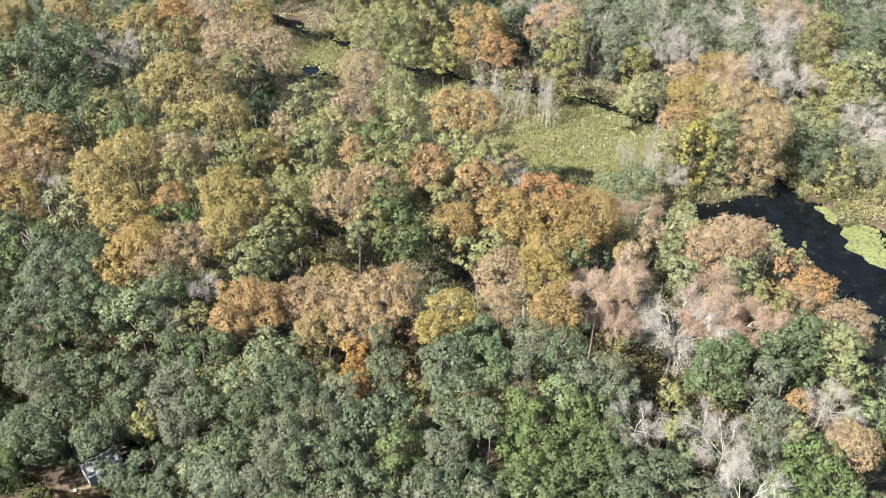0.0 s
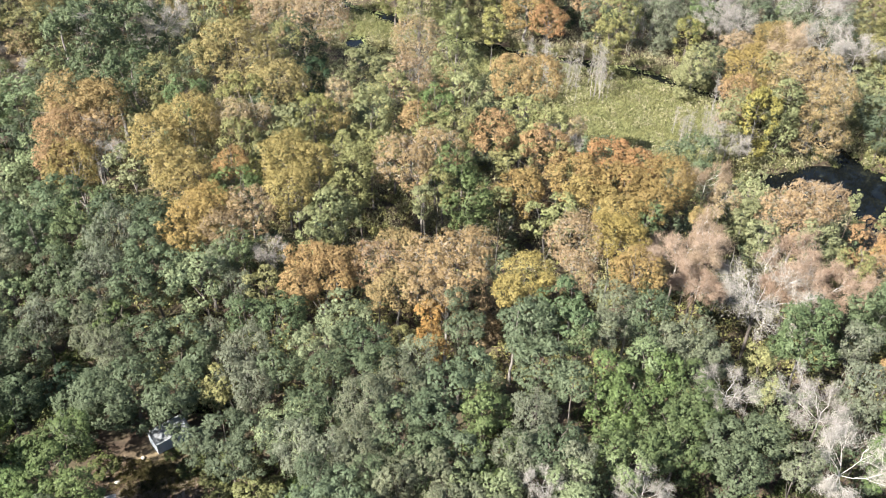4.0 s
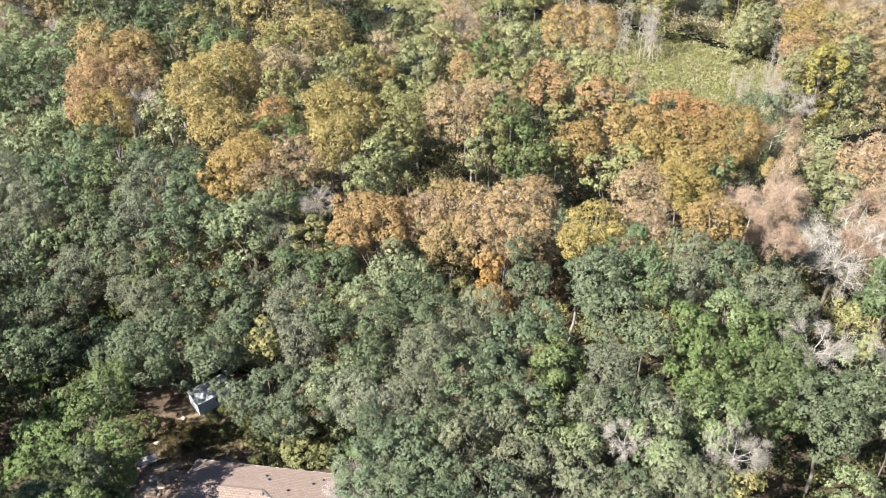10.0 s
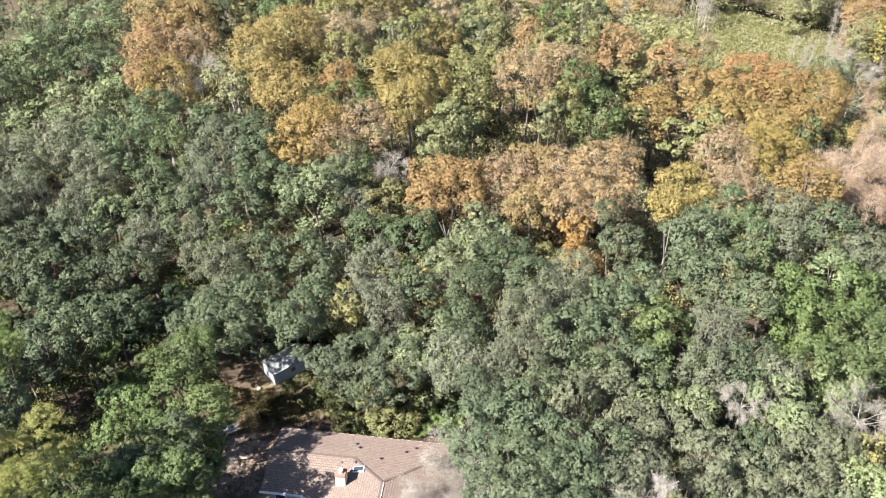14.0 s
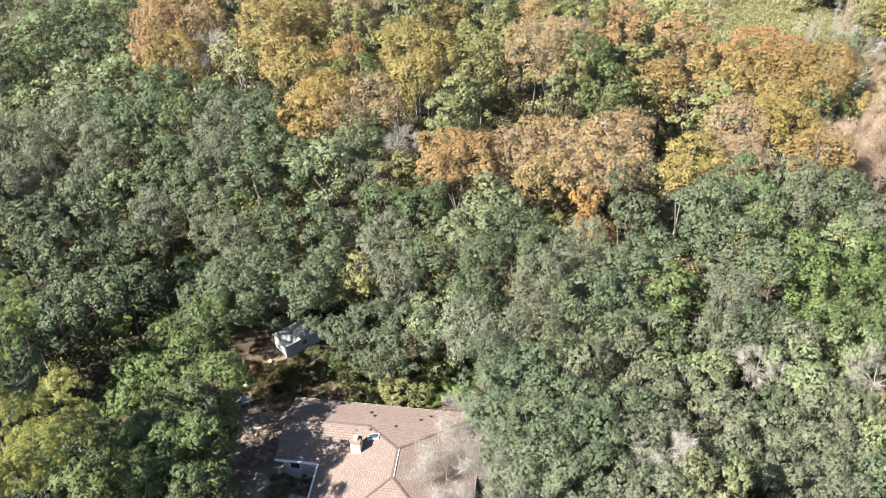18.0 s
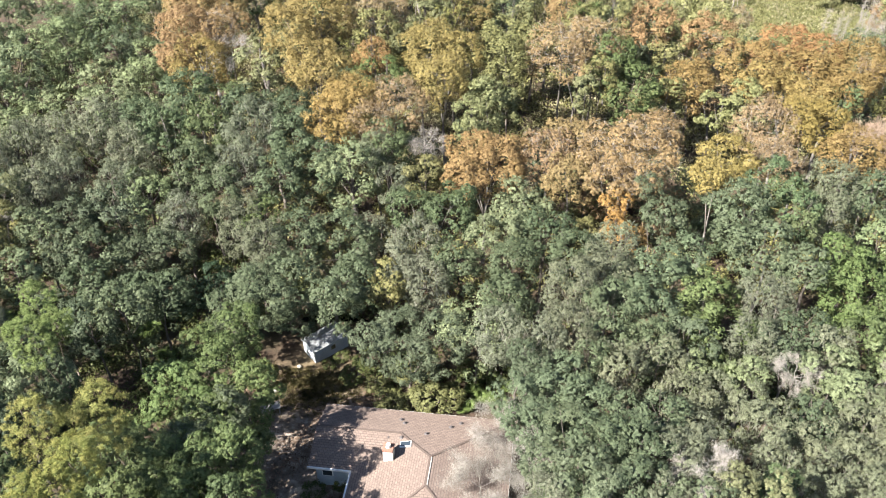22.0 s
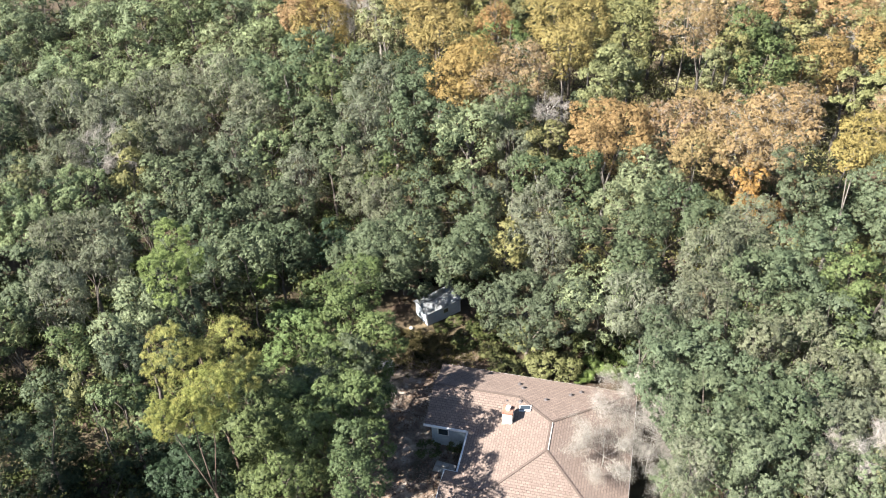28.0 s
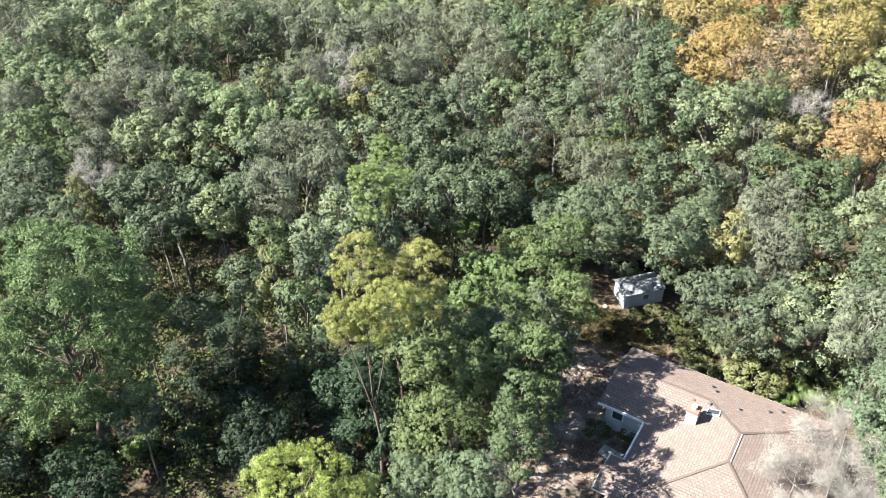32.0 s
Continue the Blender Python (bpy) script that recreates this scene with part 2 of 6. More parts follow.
def ground_sheet():
    xs = [-2500, -1200, -600, -300, -200] + [-140 + 1.6 * i for i in range(190)] + [200, 300, 600, 1200, 2500]
    ys = [-2500, -1200, -600, -200, -60] + [-12 + 1.6 * i for i in range(150)] + [260, 320, 600, 1200, 2500]
    verts, faces, soil = [], [], []
    for y in ys:
        for x in xs:
            near = -141 < x < 165 and -13 < y < 228
            verts.append((x, y, land(x, y) if near else land(x, min(y, 228)) * 1.0 if abs(x) < 170 else -0.8))
            yard = max(0.0, 1 - max(abs(x + 18.0) / 5.2, abs(y - 44) / 14.0) ** 4)
            grass = max(0.0, 1 - math.hypot(x + 18, y - 56.0) / 5.0)
            soil.append((min(1, yard), min(1.0, max(0.0, 1.6 - in_marsh(x, y))), min(1, grass * 1.5), 1))
    w = len(xs)
    for j in range(len(ys) - 1):
        for i in range(w - 1):
            faces.append((j * w + i, j * w + i + 1, (j + 1) * w + i + 1, (j + 1) * w + i))
    me = mesh_of("ground", verts, faces)
    att = me.color_attributes.new("soil", "FLOAT_COLOR", "POINT")
    att.data.foreach_set("color", [c for s in soil for c in s])
    k = Nodes("forest_floor")
    big, fine, mid = k.noise(0.16, 5.0), k.noise(5.0, 6.0, 0.75), k.noise(0.9, 5.0, 0.7)
    a = k.t.nodes.new("ShaderNodeAttribute")
    a.attribute_name = "soil"
    sep = k.t.nodes.new("ShaderNodeSeparateColor")
    k.link(a.outputs["Color"], sep.inputs[0])
    litter = k.ramp(mid, [(0.3, (0.026, 0.020, 0.015)), (0.5, (0.056, 0.038, 0.026)), (0.72, (0.099, 0.066, 0.045))])
    sand = k.ramp(mid, [(0.36, (0.106, 0.073, 0.056)), (0.5, (0.218, 0.172, 0.139)), (0.63, (0.356, 0.310, 0.264))])
    grass = k.ramp(mid, [(0.3, (0.07, 0.055, 0.03)), (0.5, (0.15, 0.115, 0.066)), (0.7, (0.27, 0.21, 0.13))])
    marsh = k.ramp(mid, [(0.3, (0.059, 0.066, 0.023)), (0.7, (0.158, 0.158, 0.059))])
    col = k.mix(k.map(big, 0.4, 0.7, 0.0, 0.4), litter, (0.09, 0.095, 0.04))
    col = k.mix(sep.outputs[1], col, marsh)
    n = k.t.nodes.new("ShaderNodeMath")
    n.operation = "MULTIPLY"
    k.link(sep.outputs[0], n.inputs[0])
    k.link(k.map(k.noise(0.5, 4.0), 0.38, 0.55, 0.25, 1.0), n.inputs[1])
    col = k.mix(n.outputs[0], col, sand)
    col = k.mix(sep.outputs[2], col, grass)
    col = k.mix(k.map(fine, 0.3, 0.7, 0.0, 0.55), col, k.mix(0.6, col, (0.03, 0.022, 0.016)))
    k.bump(fine, 0.8, 0.12)
    me.materials.append(k.done(col, 0.95))
    return tagged(new("ground", me), "brown leaf litter and sandy soil under the woods", "ground", kind="structure")


ground_sheet()


def water_sheet():
    xs, ys = (-34, 112), (64, 204)
    me = mesh_of("water", [(xs[0], ys[0], WATER), (xs[1], ys[0], WATER), (xs[1], ys[1], WATER), (xs[0], ys[1], WATER)], [(0, 1, 2, 3)])
    k = Nodes("dark_water")
    n = k.noise(0.55, 6.0, 0.7)
    col = k.ramp(n, [(0.35, (0.002, 0.0025, 0.003)), (0.6, (0.004, 0.005, 0.005)), (0.7, (0.016, 0.018, 0.013)), (0.8, (0.035, 0.037, 0.025))])
    k.bump(k.noise(2.2, 3.0), 0.06, 0.05)
    me.materials.append(k.done(col, 0.05, 0.0, 0.12))
    return tagged(new("water", me), "still dark blackwater pond and creek with floating weed", "water", kind="structure")


water_sheet()


# ---- builders ----
def part(name, me, material, parent, label=""):
    ob = new(name, me)
    ob.color = (0.5, 0.5, 0.5, 1)
    if material and not me.materials:
        me.materials.append(material)
    ob.parent = parent
    return tagged(ob, label)


def tubes(name, segs, sides=6):
    """One mesh of tapered limbs: rows of (from, to, radius at from, radius at to)."""
    verts, faces, ends = [], [], []
    for a, b, ra, rb in segs:
        a, b = Vector(a), Vector(b)
        d = (b - a).normalized()
        u = d.orthogonal().normalized()
        v = d.cross(u)
        o = len(verts)
        for p, r in ((a, ra), (b, rb)):
            for i in range(sides):
                w = 2 * math.pi * i / sides
                verts.append(p + (u * math.cos(w) + v * math.sin(w)) * r)
        for i in range(sides):
            j = (i + 1) % sides
            faces.append((o + i, o + j, o + sides + j, o + sides + i))
        faces.append(tuple(range(o + sides, o + 2 * sides)))
        if ends:
            near = min(ends, key=lambda e: (e[0] - a).length_squared)
            faces.append((o, near[1], near[1] + 1))
        ends += [(b, o + sides), (a.lerp(b, 0.5), o), (a, o)]
    me = mesh_of(name, verts, faces)
    me.polygons.foreach_set("use_smooth", [True] * len(faces))
    return me


def leaves(name, pos, nrm, length, width, rng, fold=0.25, down=0.0, along=None, corners=3):
    """One mesh of leaves at pos, facing nrm: three-cornered, or folded with four corners."""
    n = len(pos)
    nrm = nrm / np.linalg.norm(nrm, axis=1, keepdims=True)
    t = rng.normal(size=(n, 3))
    t[:, 2] -= down
    if along is not None:
        t = t + along
    t -= (t * nrm).sum(1, keepdims=True) * nrm
    t /= np.linalg.norm(t, axis=1, keepdims=True) + 1e-9
    s = np.cross(nrm, t)
    size = rng.uniform(0.6, 1.35, (n, 1))
    ln, wd = length * size, width * size * rng.uniform(0.7, 1.2, (n, 1))
    v = np.empty((n, corners, 3))
    if corners == 3:
        v[:, 0] = pos - t * ln * 0.5 + s * wd * 0.5
        v[:, 1] = pos + t * ln * 0.5 + nrm * wd * fold * 0.5
        v[:, 2] = pos - t * ln * 0.5 - s * wd * 0.5
    else:
        v[:, 0] = pos - t * ln * 0.5
        v[:, 1] = pos + s * wd * 0.5 + nrm * wd * fold - t * ln * 0.08
        v[:, 2] = pos + t * ln * 0.5
        v[:, 3] = pos - s * wd * 0.5 + nrm * wd * fold - t * ln * 0.08
    me = bpy.data.meshes.new(name)
    me.vertices.add(n * corners)
    me.vertices.foreach_set("co", v.astype(np.float32).ravel())
    me.loops.add(n * corners)
    me.loops.foreach_set("vertex_index", np.arange(n * corners, dtype=np.int32))
    me.polygons.add(n)
    me.polygons.foreach_set("loop_start", np.arange(0, n * corners, corners, dtype=np.int32))
    me.update(calc_edges=True)
    return me


def cylinder(name, r, h, at=(0, 0, 0), sides=14, r2=None):
    bm = bmesh.new()
    bmesh.ops.create_cone(bm, cap_ends=True, segments=sides, radius1=r, radius2=r if r2 is None else r2, depth=h)
    bmesh.ops.translate(bm, vec=at, verts=bm.verts)
    me = bpy.data.meshes.new(name)
    bm.to_mesh(me)
    bm.free()
    return me


def unit(rng, n):
    v = rng.normal(size=(n, 3))
    return v / np.linalg.norm(v, axis=1, keepdims=True)


def crown_clumps(rng, n, reach, size, tall, low=-0.35, cone=0.0, depth=2.0):
    """Boughs' ends over a crown four metres in radius: centres and radii."""
    c, r = [], []
    stretch = np.array([rng.uniform(0.86, 1.14), rng.uniform(0.86, 1.14), 1.0])
    lobes = unit(rng, 5)
    while len(c) < n:
        d = unit(rng, 1)[0]
        if d[2] < low:
            continue
        bulge = 0.82 + 0.26 * max(0.0, float((lobes @ d).max()) - 0.25)
        p = d * 4.0 * reach * bulge * rng.uniform(0.7, 1.12) * stretch
        p[2] *= tall * (depth if p[2] < 0 and not cone else 1.0)
        if cone:
            p[:2] *= 1.0 - cone * (p[2] / (4.0 * tall) * 0.5 + 0.5)
        rr = 4.0 * size * rng.uniform(0.55, 1.35)
        if any(np.linalg.norm(p - q) < 0.66 * (rr + s) for q, s in zip(c, r)) and rng.random() < 0.93:
            continue
        c.append(p)
        r.append(rr)
    return np.array(c), np.array(r)


def crown_mesh(name, seed, count, clumps, reach, size, tall, length, width, up=0.35, rough=0.32, low=-0.35, cone=0.0, flat=0.8, down=0.0, radial=0.0, small=0.15, sub=64, depth=2.0):
    """Leaves on sprays, sprays on boughs: every bough carries some sprays on its outer side."""
    rng = np.random.default_rng(seed)
    c, r = crown_clumps(rng, clumps, reach, size, tall, low, cone, depth)
    n = len(c) * sub
    own = np.repeat(np.arange(len(c)), sub)
    d = unit(rng, n * 3)
    own3 = np.repeat(own, 3)
    out = c[own3] / (np.linalg.norm(c[own3], axis=1, keepdims=True) + 1e-6)
    good = np.where((d * out).sum(1) + 0.4 * d[:, 2] > rng.uniform(-0.6, 0.25, n * 3))[0]
    good = rng.permutation(good)[:n]
    own, d = own3[good], d[good]
    sc = c[own] + d * (r[own] * rng.uniform(0.62, 1.06, len(own)))[:, None] * np.array([1, 1, flat])
    sr = r[own] * small * rng.uniform(0.4, 1.6, len(own))
    pick = rng.choice(len(sc), count, p=sr ** 2 / (sr ** 2).sum())
    e = unit(rng, count)
    e[:, 2] = np.where(e[:, 2] < -0.35, -e[:, 2], e[:, 2])
    pos = sc[pick] + e * (sr[pick] * rng.uniform(0.25, 1.05, count))[:, None]
    nrm = 0.95 * d[pick] + 0.35 * e + rng.normal(size=e.shape) * rough + np.array([0, 0, up])
    return leaves(name, pos, nrm, length, width, rng, 0.25, down, e * radial), c, r


def trunk_mesh(name, seed, c, girth, base=10.0):
    """A trunk to the crown's middle and a limb to every fourth bough; the crown's middle stands ten metres up."""
    rng = np.random.default_rng(seed)
    p = Vector((0, 0, -0.6))
    segs, r = [], girth
    for i in range(5):
        q = Vector((rng.normal() * 0.15, rng.normal() * 0.15, base * (0.2 + 0.2 * i) - 0.4))
        segs.append((p, q, r * (1.35 if i == 0 else 1), r * 0.82))
        p, r = q, r * 0.82
    for bough in c[::4]:
        e = Vector(bough) * 0.72 + Vector((0, 0, base))
        s = Vector((0, 0, min(max(e.z - rng.uniform(1.5, 3.5), base * 0.5), base - 0.5)))
        m = s.lerp(e, 0.5) + Vector(rng.normal(size=3)) * 0.3
        segs += [(s, m, girth * 0.36, girth * 0.22), (m, e, girth * 0.22, girth * 0.06)]
    return tubes(name, segs, 5)


def bare_limbs(name, seed, girth):
    """Forking limbs of a leafless crown four metres in radius, about the crown's middle."""
    rng = np.random.default_rng(seed)
    segs, tips = [], []

    def fork(p, way, length, r, level):
        q = p + way * length
        m = p.lerp(q, 0.5) + Vector(rng.normal(size=3)) * 0.07 * length
        segs.extend([(p, m, r, r * 0.85), (m, q, r * 0.85, r * 0.68)])
        if level < 2:
            tips.append((*q, *way))
        if level == 0:
            return
        for _ in range(3 if level > 1 else 4):
            bend = Vector(rng.normal(size=3)) * 0.62
            out = (way + bend + Vector((q.x, q.y, 0)) * 0.09 + Vector((0, 0, 0.12))).normalized()
            fork(q if rng.random() < 0.6 else m, out, length * rng.uniform(0.55, 0.8), r * 0.64, level - 1)

    for i in range(6):
        a = 1.05 * i + rng.uniform(-0.3, 0.3)
        way = Vector((math.cos(a), math.sin(a), rng.uniform(0.25, 1.0))).normalized()
        fork(Vector((0, 0, -1.9)), way, rng.uniform(1.9, 2.6), girth * 0.27, 3)
    segs.append((Vector((0, 0, -3.6)), Vector((0, 0, -1.9)), girth * 0.6, girth * 0.4))
    return tubes_of(name, segs), np.array(tips)


def twig_mesh(name, seed, tips, per, length, width, spread):
    """Fine twigs that go on from the ends of the limbs."""
    rng = np.random.default_rng(seed)
    at = np.repeat(tips, per, axis=0)
    way = at[:, 3:] + rng.normal(size=(len(at), 3)) * 0.5
    pos = at[:, :3] + way * rng.uniform(-0.3, 0.6, (len(at), 1)) * length + rng.normal(size=(len(at), 3)) * spread
    return leaves(name, pos, rng.normal(size=(len(at), 3)), length, width, rng, 0.1, 0.0, way * 4.0)


def tubes_of(name, segs, sides=4):
    """Many thin limbs in one mesh, quickly."""
    a, b = np.array([tuple(s[0]) for s in segs]), np.array([tuple(s[1]) for s in segs])
    ra, rb = np.array([s[2] for s in segs]), np.array([s[3] for s in segs])
    d = b - a
    d /= np.linalg.norm(d, axis=1, keepdims=True) + 1e-9
    u = np.cross(d, np.where(np.abs(d[:, 2:3]) > 0.9, np.array([[1.0, 0, 0]]), np.array([[0, 0, 1.0]])))
    u /= np.linalg.norm(u, axis=1, keepdims=True) + 1e-9
    v = np.cross(d, u)
    verts, faces, ends = [], [], {}
    for i in range(len(segs)):
        o = len(verts)
        for p, r in ((a[i], ra[i]), (b[i], rb[i])):
            for j in range(sides):
                w = 2 * math.pi * j / sides
                verts.append(p + (u[i] * math.cos(w) + v[i] * math.sin(w)) * r)
        faces += [(o + j, o + (j + 1) % sides, o + sides + (j + 1) % sides, o + sides + j) for j in range(sides)]
        start, stop = (tuple(round(float(w), 3) for w in p) for p in (a[i], b[i]))
        if start in ends:
            faces.append((o, ends[start], ends[start] + 1))
        ends.setdefault(start, o)
        ends[stop] = o + sides
    me = mesh_of(name, verts, faces)
    me.polygons.foreach_set("use_smooth", [True] * len(faces))
    return me


# kind: leaf count, boughs, reach, bough size, height, leaf length, leaf width, rest; girth; bark; label; group
KINDS = {
    "live_oak": ((21000, 31, 0.82, 0.31, 0.95, 0.17, 0.11), {"rough": 0.25, "low": -0.85, "small": 0.13, "sub": 80}, 0.26, BARK, "dark grey-green live oak with a billowy crown in dense woods", "live oaks of the woods"),
    "dark_oak": ((21000, 31, 0.82, 0.31, 0.95, 0.17, 0.11), {"rough": 0.25, "low": -0.85, "small": 0.13, "sub": 80}, 0.24, BARK, "oak with the shade of the woods painted into its dark green leaves", "dark oaks of the woods"),
    "laurel_oak": ((21000, 29, 0.82, 0.32, 1.0, 0.17, 0.11), {"rough": 0.25, "low": -0.85, "small": 0.13, "sub": 80}, 0.26, BARK, "fresh green laurel oak with a full rounded crown", "laurel oaks of the woods"),
    "bay_tree": ((16000, 25, 0.82, 0.32, 1.05, 0.21, 0.14), {"rough": 0.45, "low": -0.85}, 0.22, BARK_GREY, "deep green bay tree with glossy leaves among oaks", "bay trees of the woods"),
    "mossy_oak": ((21000, 33, 0.84, 0.3, 0.95, 0.17, 0.09), {"rough": 0.38, "low": -0.85, "small": 0.13, "sub": 80}, 0.26, BARK, "pale grey-green oak hung with grey moss", "mossy oaks of the woods"),
    "olive_hardwood": ((20000, 29, 0.82, 0.30, 1.15, 0.17, 0.11), {"rough": 0.27, "low": -0.9, "small": 0.13, "sub": 80}, 0.2, BARK, "olive green hardwood turning brown in autumn", "olive hardwoods of the swamp"),
    "yellow_green_hardwood": ((16000, 25, 0.8, 0.31, 1.2, 0.2, 0.13), {"low": -0.9}, 0.18, BARK_GREY, "yellow-green hardwood in early autumn leaf", "yellow-green hardwoods of the swamp"),
    "golden_maple": ((13000, 24, 0.76, 0.34, 1.4, 0.22, 0.15), {"low": -0.9}, 0.16, BARK_GREY, "bright golden yellow tree beside the marsh", "golden trees of the swamp"),
    "golden_cypress": ((26000, 46, 0.86, 0.29, 0.9, 0.16, 0.085), {"up": 0.5, "rough": 0.24, "low": -0.6, "flat": 0.8, "depth": 1.4, "small": 0.12, "sub": 84}, 0.24, BARK_GREY, "golden orange bald cypress with a feathery flat-topped crown", "golden cypresses of the swamp"),
    "rust_cypress": ((26000, 46, 0.86, 0.28, 0.9, 0.16, 0.085), {"up": 0.5, "rough": 0.24, "low": -0.6, "flat": 0.8, "depth": 1.4, "small": 0.12, "sub": 84}, 0.24, BARK_GREY, "rust-brown bald cypress with a feathery rounded crown", "rust cypresses of the swamp"),
    "tan_cypress": ((24000, 46, 0.86, 0.28, 0.95, 0.17, 0.075), {"up": 0.5, "rough": 0.24, "low": -0.6, "flat": 0.8, "depth": 1.4, "small": 0.12, "sub": 84}, 0.22, BARK_GREY, "tan half-bare bald cypress with thinning autumn needles", "tan cypresses of the swamp"),
    "orange_maple": ((11000, 20, 0.74, 0.34, 1.3, 0.22, 0.15), {"low": -0.9}, 0.14, BARK_GREY, "small bright orange maple among dark oaks", "orange maples"),
    "pine": ((64000, 76, 0.88, 0.28, 1.0, 0.22, 0.07), {"up": 0.3, "rough": 1.0, "flat": 0.65, "low": -0.85, "radial": 2.8, "small": 0.36, "sub": 10}, 0.2, BARK_PINE, "tall longleaf pine with open light green needle tufts", "pines of the woods"),
    "young_pine": ((52000, 60, 0.84, 0.28, 0.95, 0.2, 0.04), {"up": 0.5, "rough": 0.9, "low": -0.8, "radial": 2.6, "small": 0.28, "sub": 12}, 0.2, BARK_PINE, "bright green pine with dense upright needle tufts", "pines of the woods"),
    "yellow_pine": ((48000, 54, 0.86, 0.3, 0.95, 0.2, 0.042), {"up": 0.5, "rough": 0.9, "low": -0.8, "radial": 2.6, "small": 0.3, "sub": 11}, 0.22, BARK_PINE, "yellowing pine with golden needle tufts over oaks", "pines of the woods"),
    "yellow_conifer": ((11000, 26, 0.75, 0.24, 1.9, 0.28, 0.1), {"cone": 0.8, "low": -1.0}, 0.18, BARK_PINE, "narrow pointed yellow-green conifer above the oaks", "pines of the woods"),
    "bare_tree": ((7000, 24, 0.86, 0.3, 0.75, 0.6, 0.026), {"twigs": (30, 0.7, 0.021, 0.2)}, 0.17, BARK_WHITE, "leafless whitish tree with forking branches and fine twigs", "bare trees"),
    "pale_bare_tree": ((11000, 30, 0.92, 0.34, 0.7, 0.6, 0.02), {"twigs": (58, 0.62, 0.017, 0.5)}, 0.11, BARK_PALE, "leafless whitish tree hazy with twigs beside the house", "bare trees"),
    "bare_cypress": ((9000, 28, 0.86, 0.3, 0.75, 0.45, 0.045), {"twigs": (70, 0.5, 0.034, 0.26)}, 0.17, BARK_WHITE, "nearly bare cypress with pinkish tan twigs", "bare trees"),
    "young_oak": ((9000, 24, 0.84, 0.35, 1.15, 0.22, 0.15), {"low": -0.9}, 0.16, BARK, "slender dark green oak filling a gap in the woods", "understorey oaks"),
    "young_laurel": ((9000, 24, 0.84, 0.35, 1.15, 0.22, 0.15), {"low": -0.9}, 0.16, BARK, "slender olive green tree filling a gap in the woods", "understorey hardwoods"),
    "young_cypress": ((9000, 24, 0.84, 0.35, 1.15, 0.22, 0.15), {"low": -0.8, "up": 0.5}, 0.16, BARK_GREY, "slender golden brown cypress in the swamp", "young cypresses of the swamp"),
    "young_mossy": ((9000, 24, 0.84, 0.35, 1.15, 0.22, 0.15), {"low": -0.9, "rough": 0.7}, 0.16, BARK, "slender pale grey-green oak filling a gap", "understorey mossy oaks"),
    "young_pale": ((9000, 24, 0.84, 0.35, 1.15, 0.22, 0.15), {"low": -0.9}, 0.16, BARK, "slender sage green oak filling a gap in the woods", "understorey pale oaks"),
    "young_bare": ((1500, 34, 0.82, 0.26, 1.25, 0.7, 0.05), {"twigs": (12, 0.7, 0.04, 0.15)}, 0.14, BARK_PALE, "slender leafless grey tree of the swamp", "young bare trees"),
    "pale_oak": ((21000, 31, 0.82, 0.31, 0.95, 0.17, 0.11), {"rough": 0.25, "low": -0.85, "small": 0.13, "sub": 80}, 0.26, BARK, "pale sage green oak with a dense rounded crown", "pale oaks of the woods"),
    "young_swamp_tree": ((9000, 24, 0.84, 0.35, 1.15, 0.22, 0.15), {"low": -0.9}, 0.14, BARK_GREY, "slender yellow-green swamp tree in autumn leaf", "young swamp trees"),
}
M["yellow_conifer"] = M["young_swamp_tree"] = M["yellow_green_hardwood"]
M["young_oak"], M["young_laurel"], M["young_cypress"] = M["live_oak"], M["olive_hardwood"], M["tan_cypress"]
M["young_mossy"], M["young_pale"], M["young_bare"] = M["mossy_oak"], M["pale_oak"], M["bare"]
M["bare_tree"] = M["pale_bare_tree"] = M["bare"]
LEAFLESS = ("bare_tree", "pale_bare_tree", "bare_cypress", "young_bare")
VARIANTS = 2
SHAPES = {}


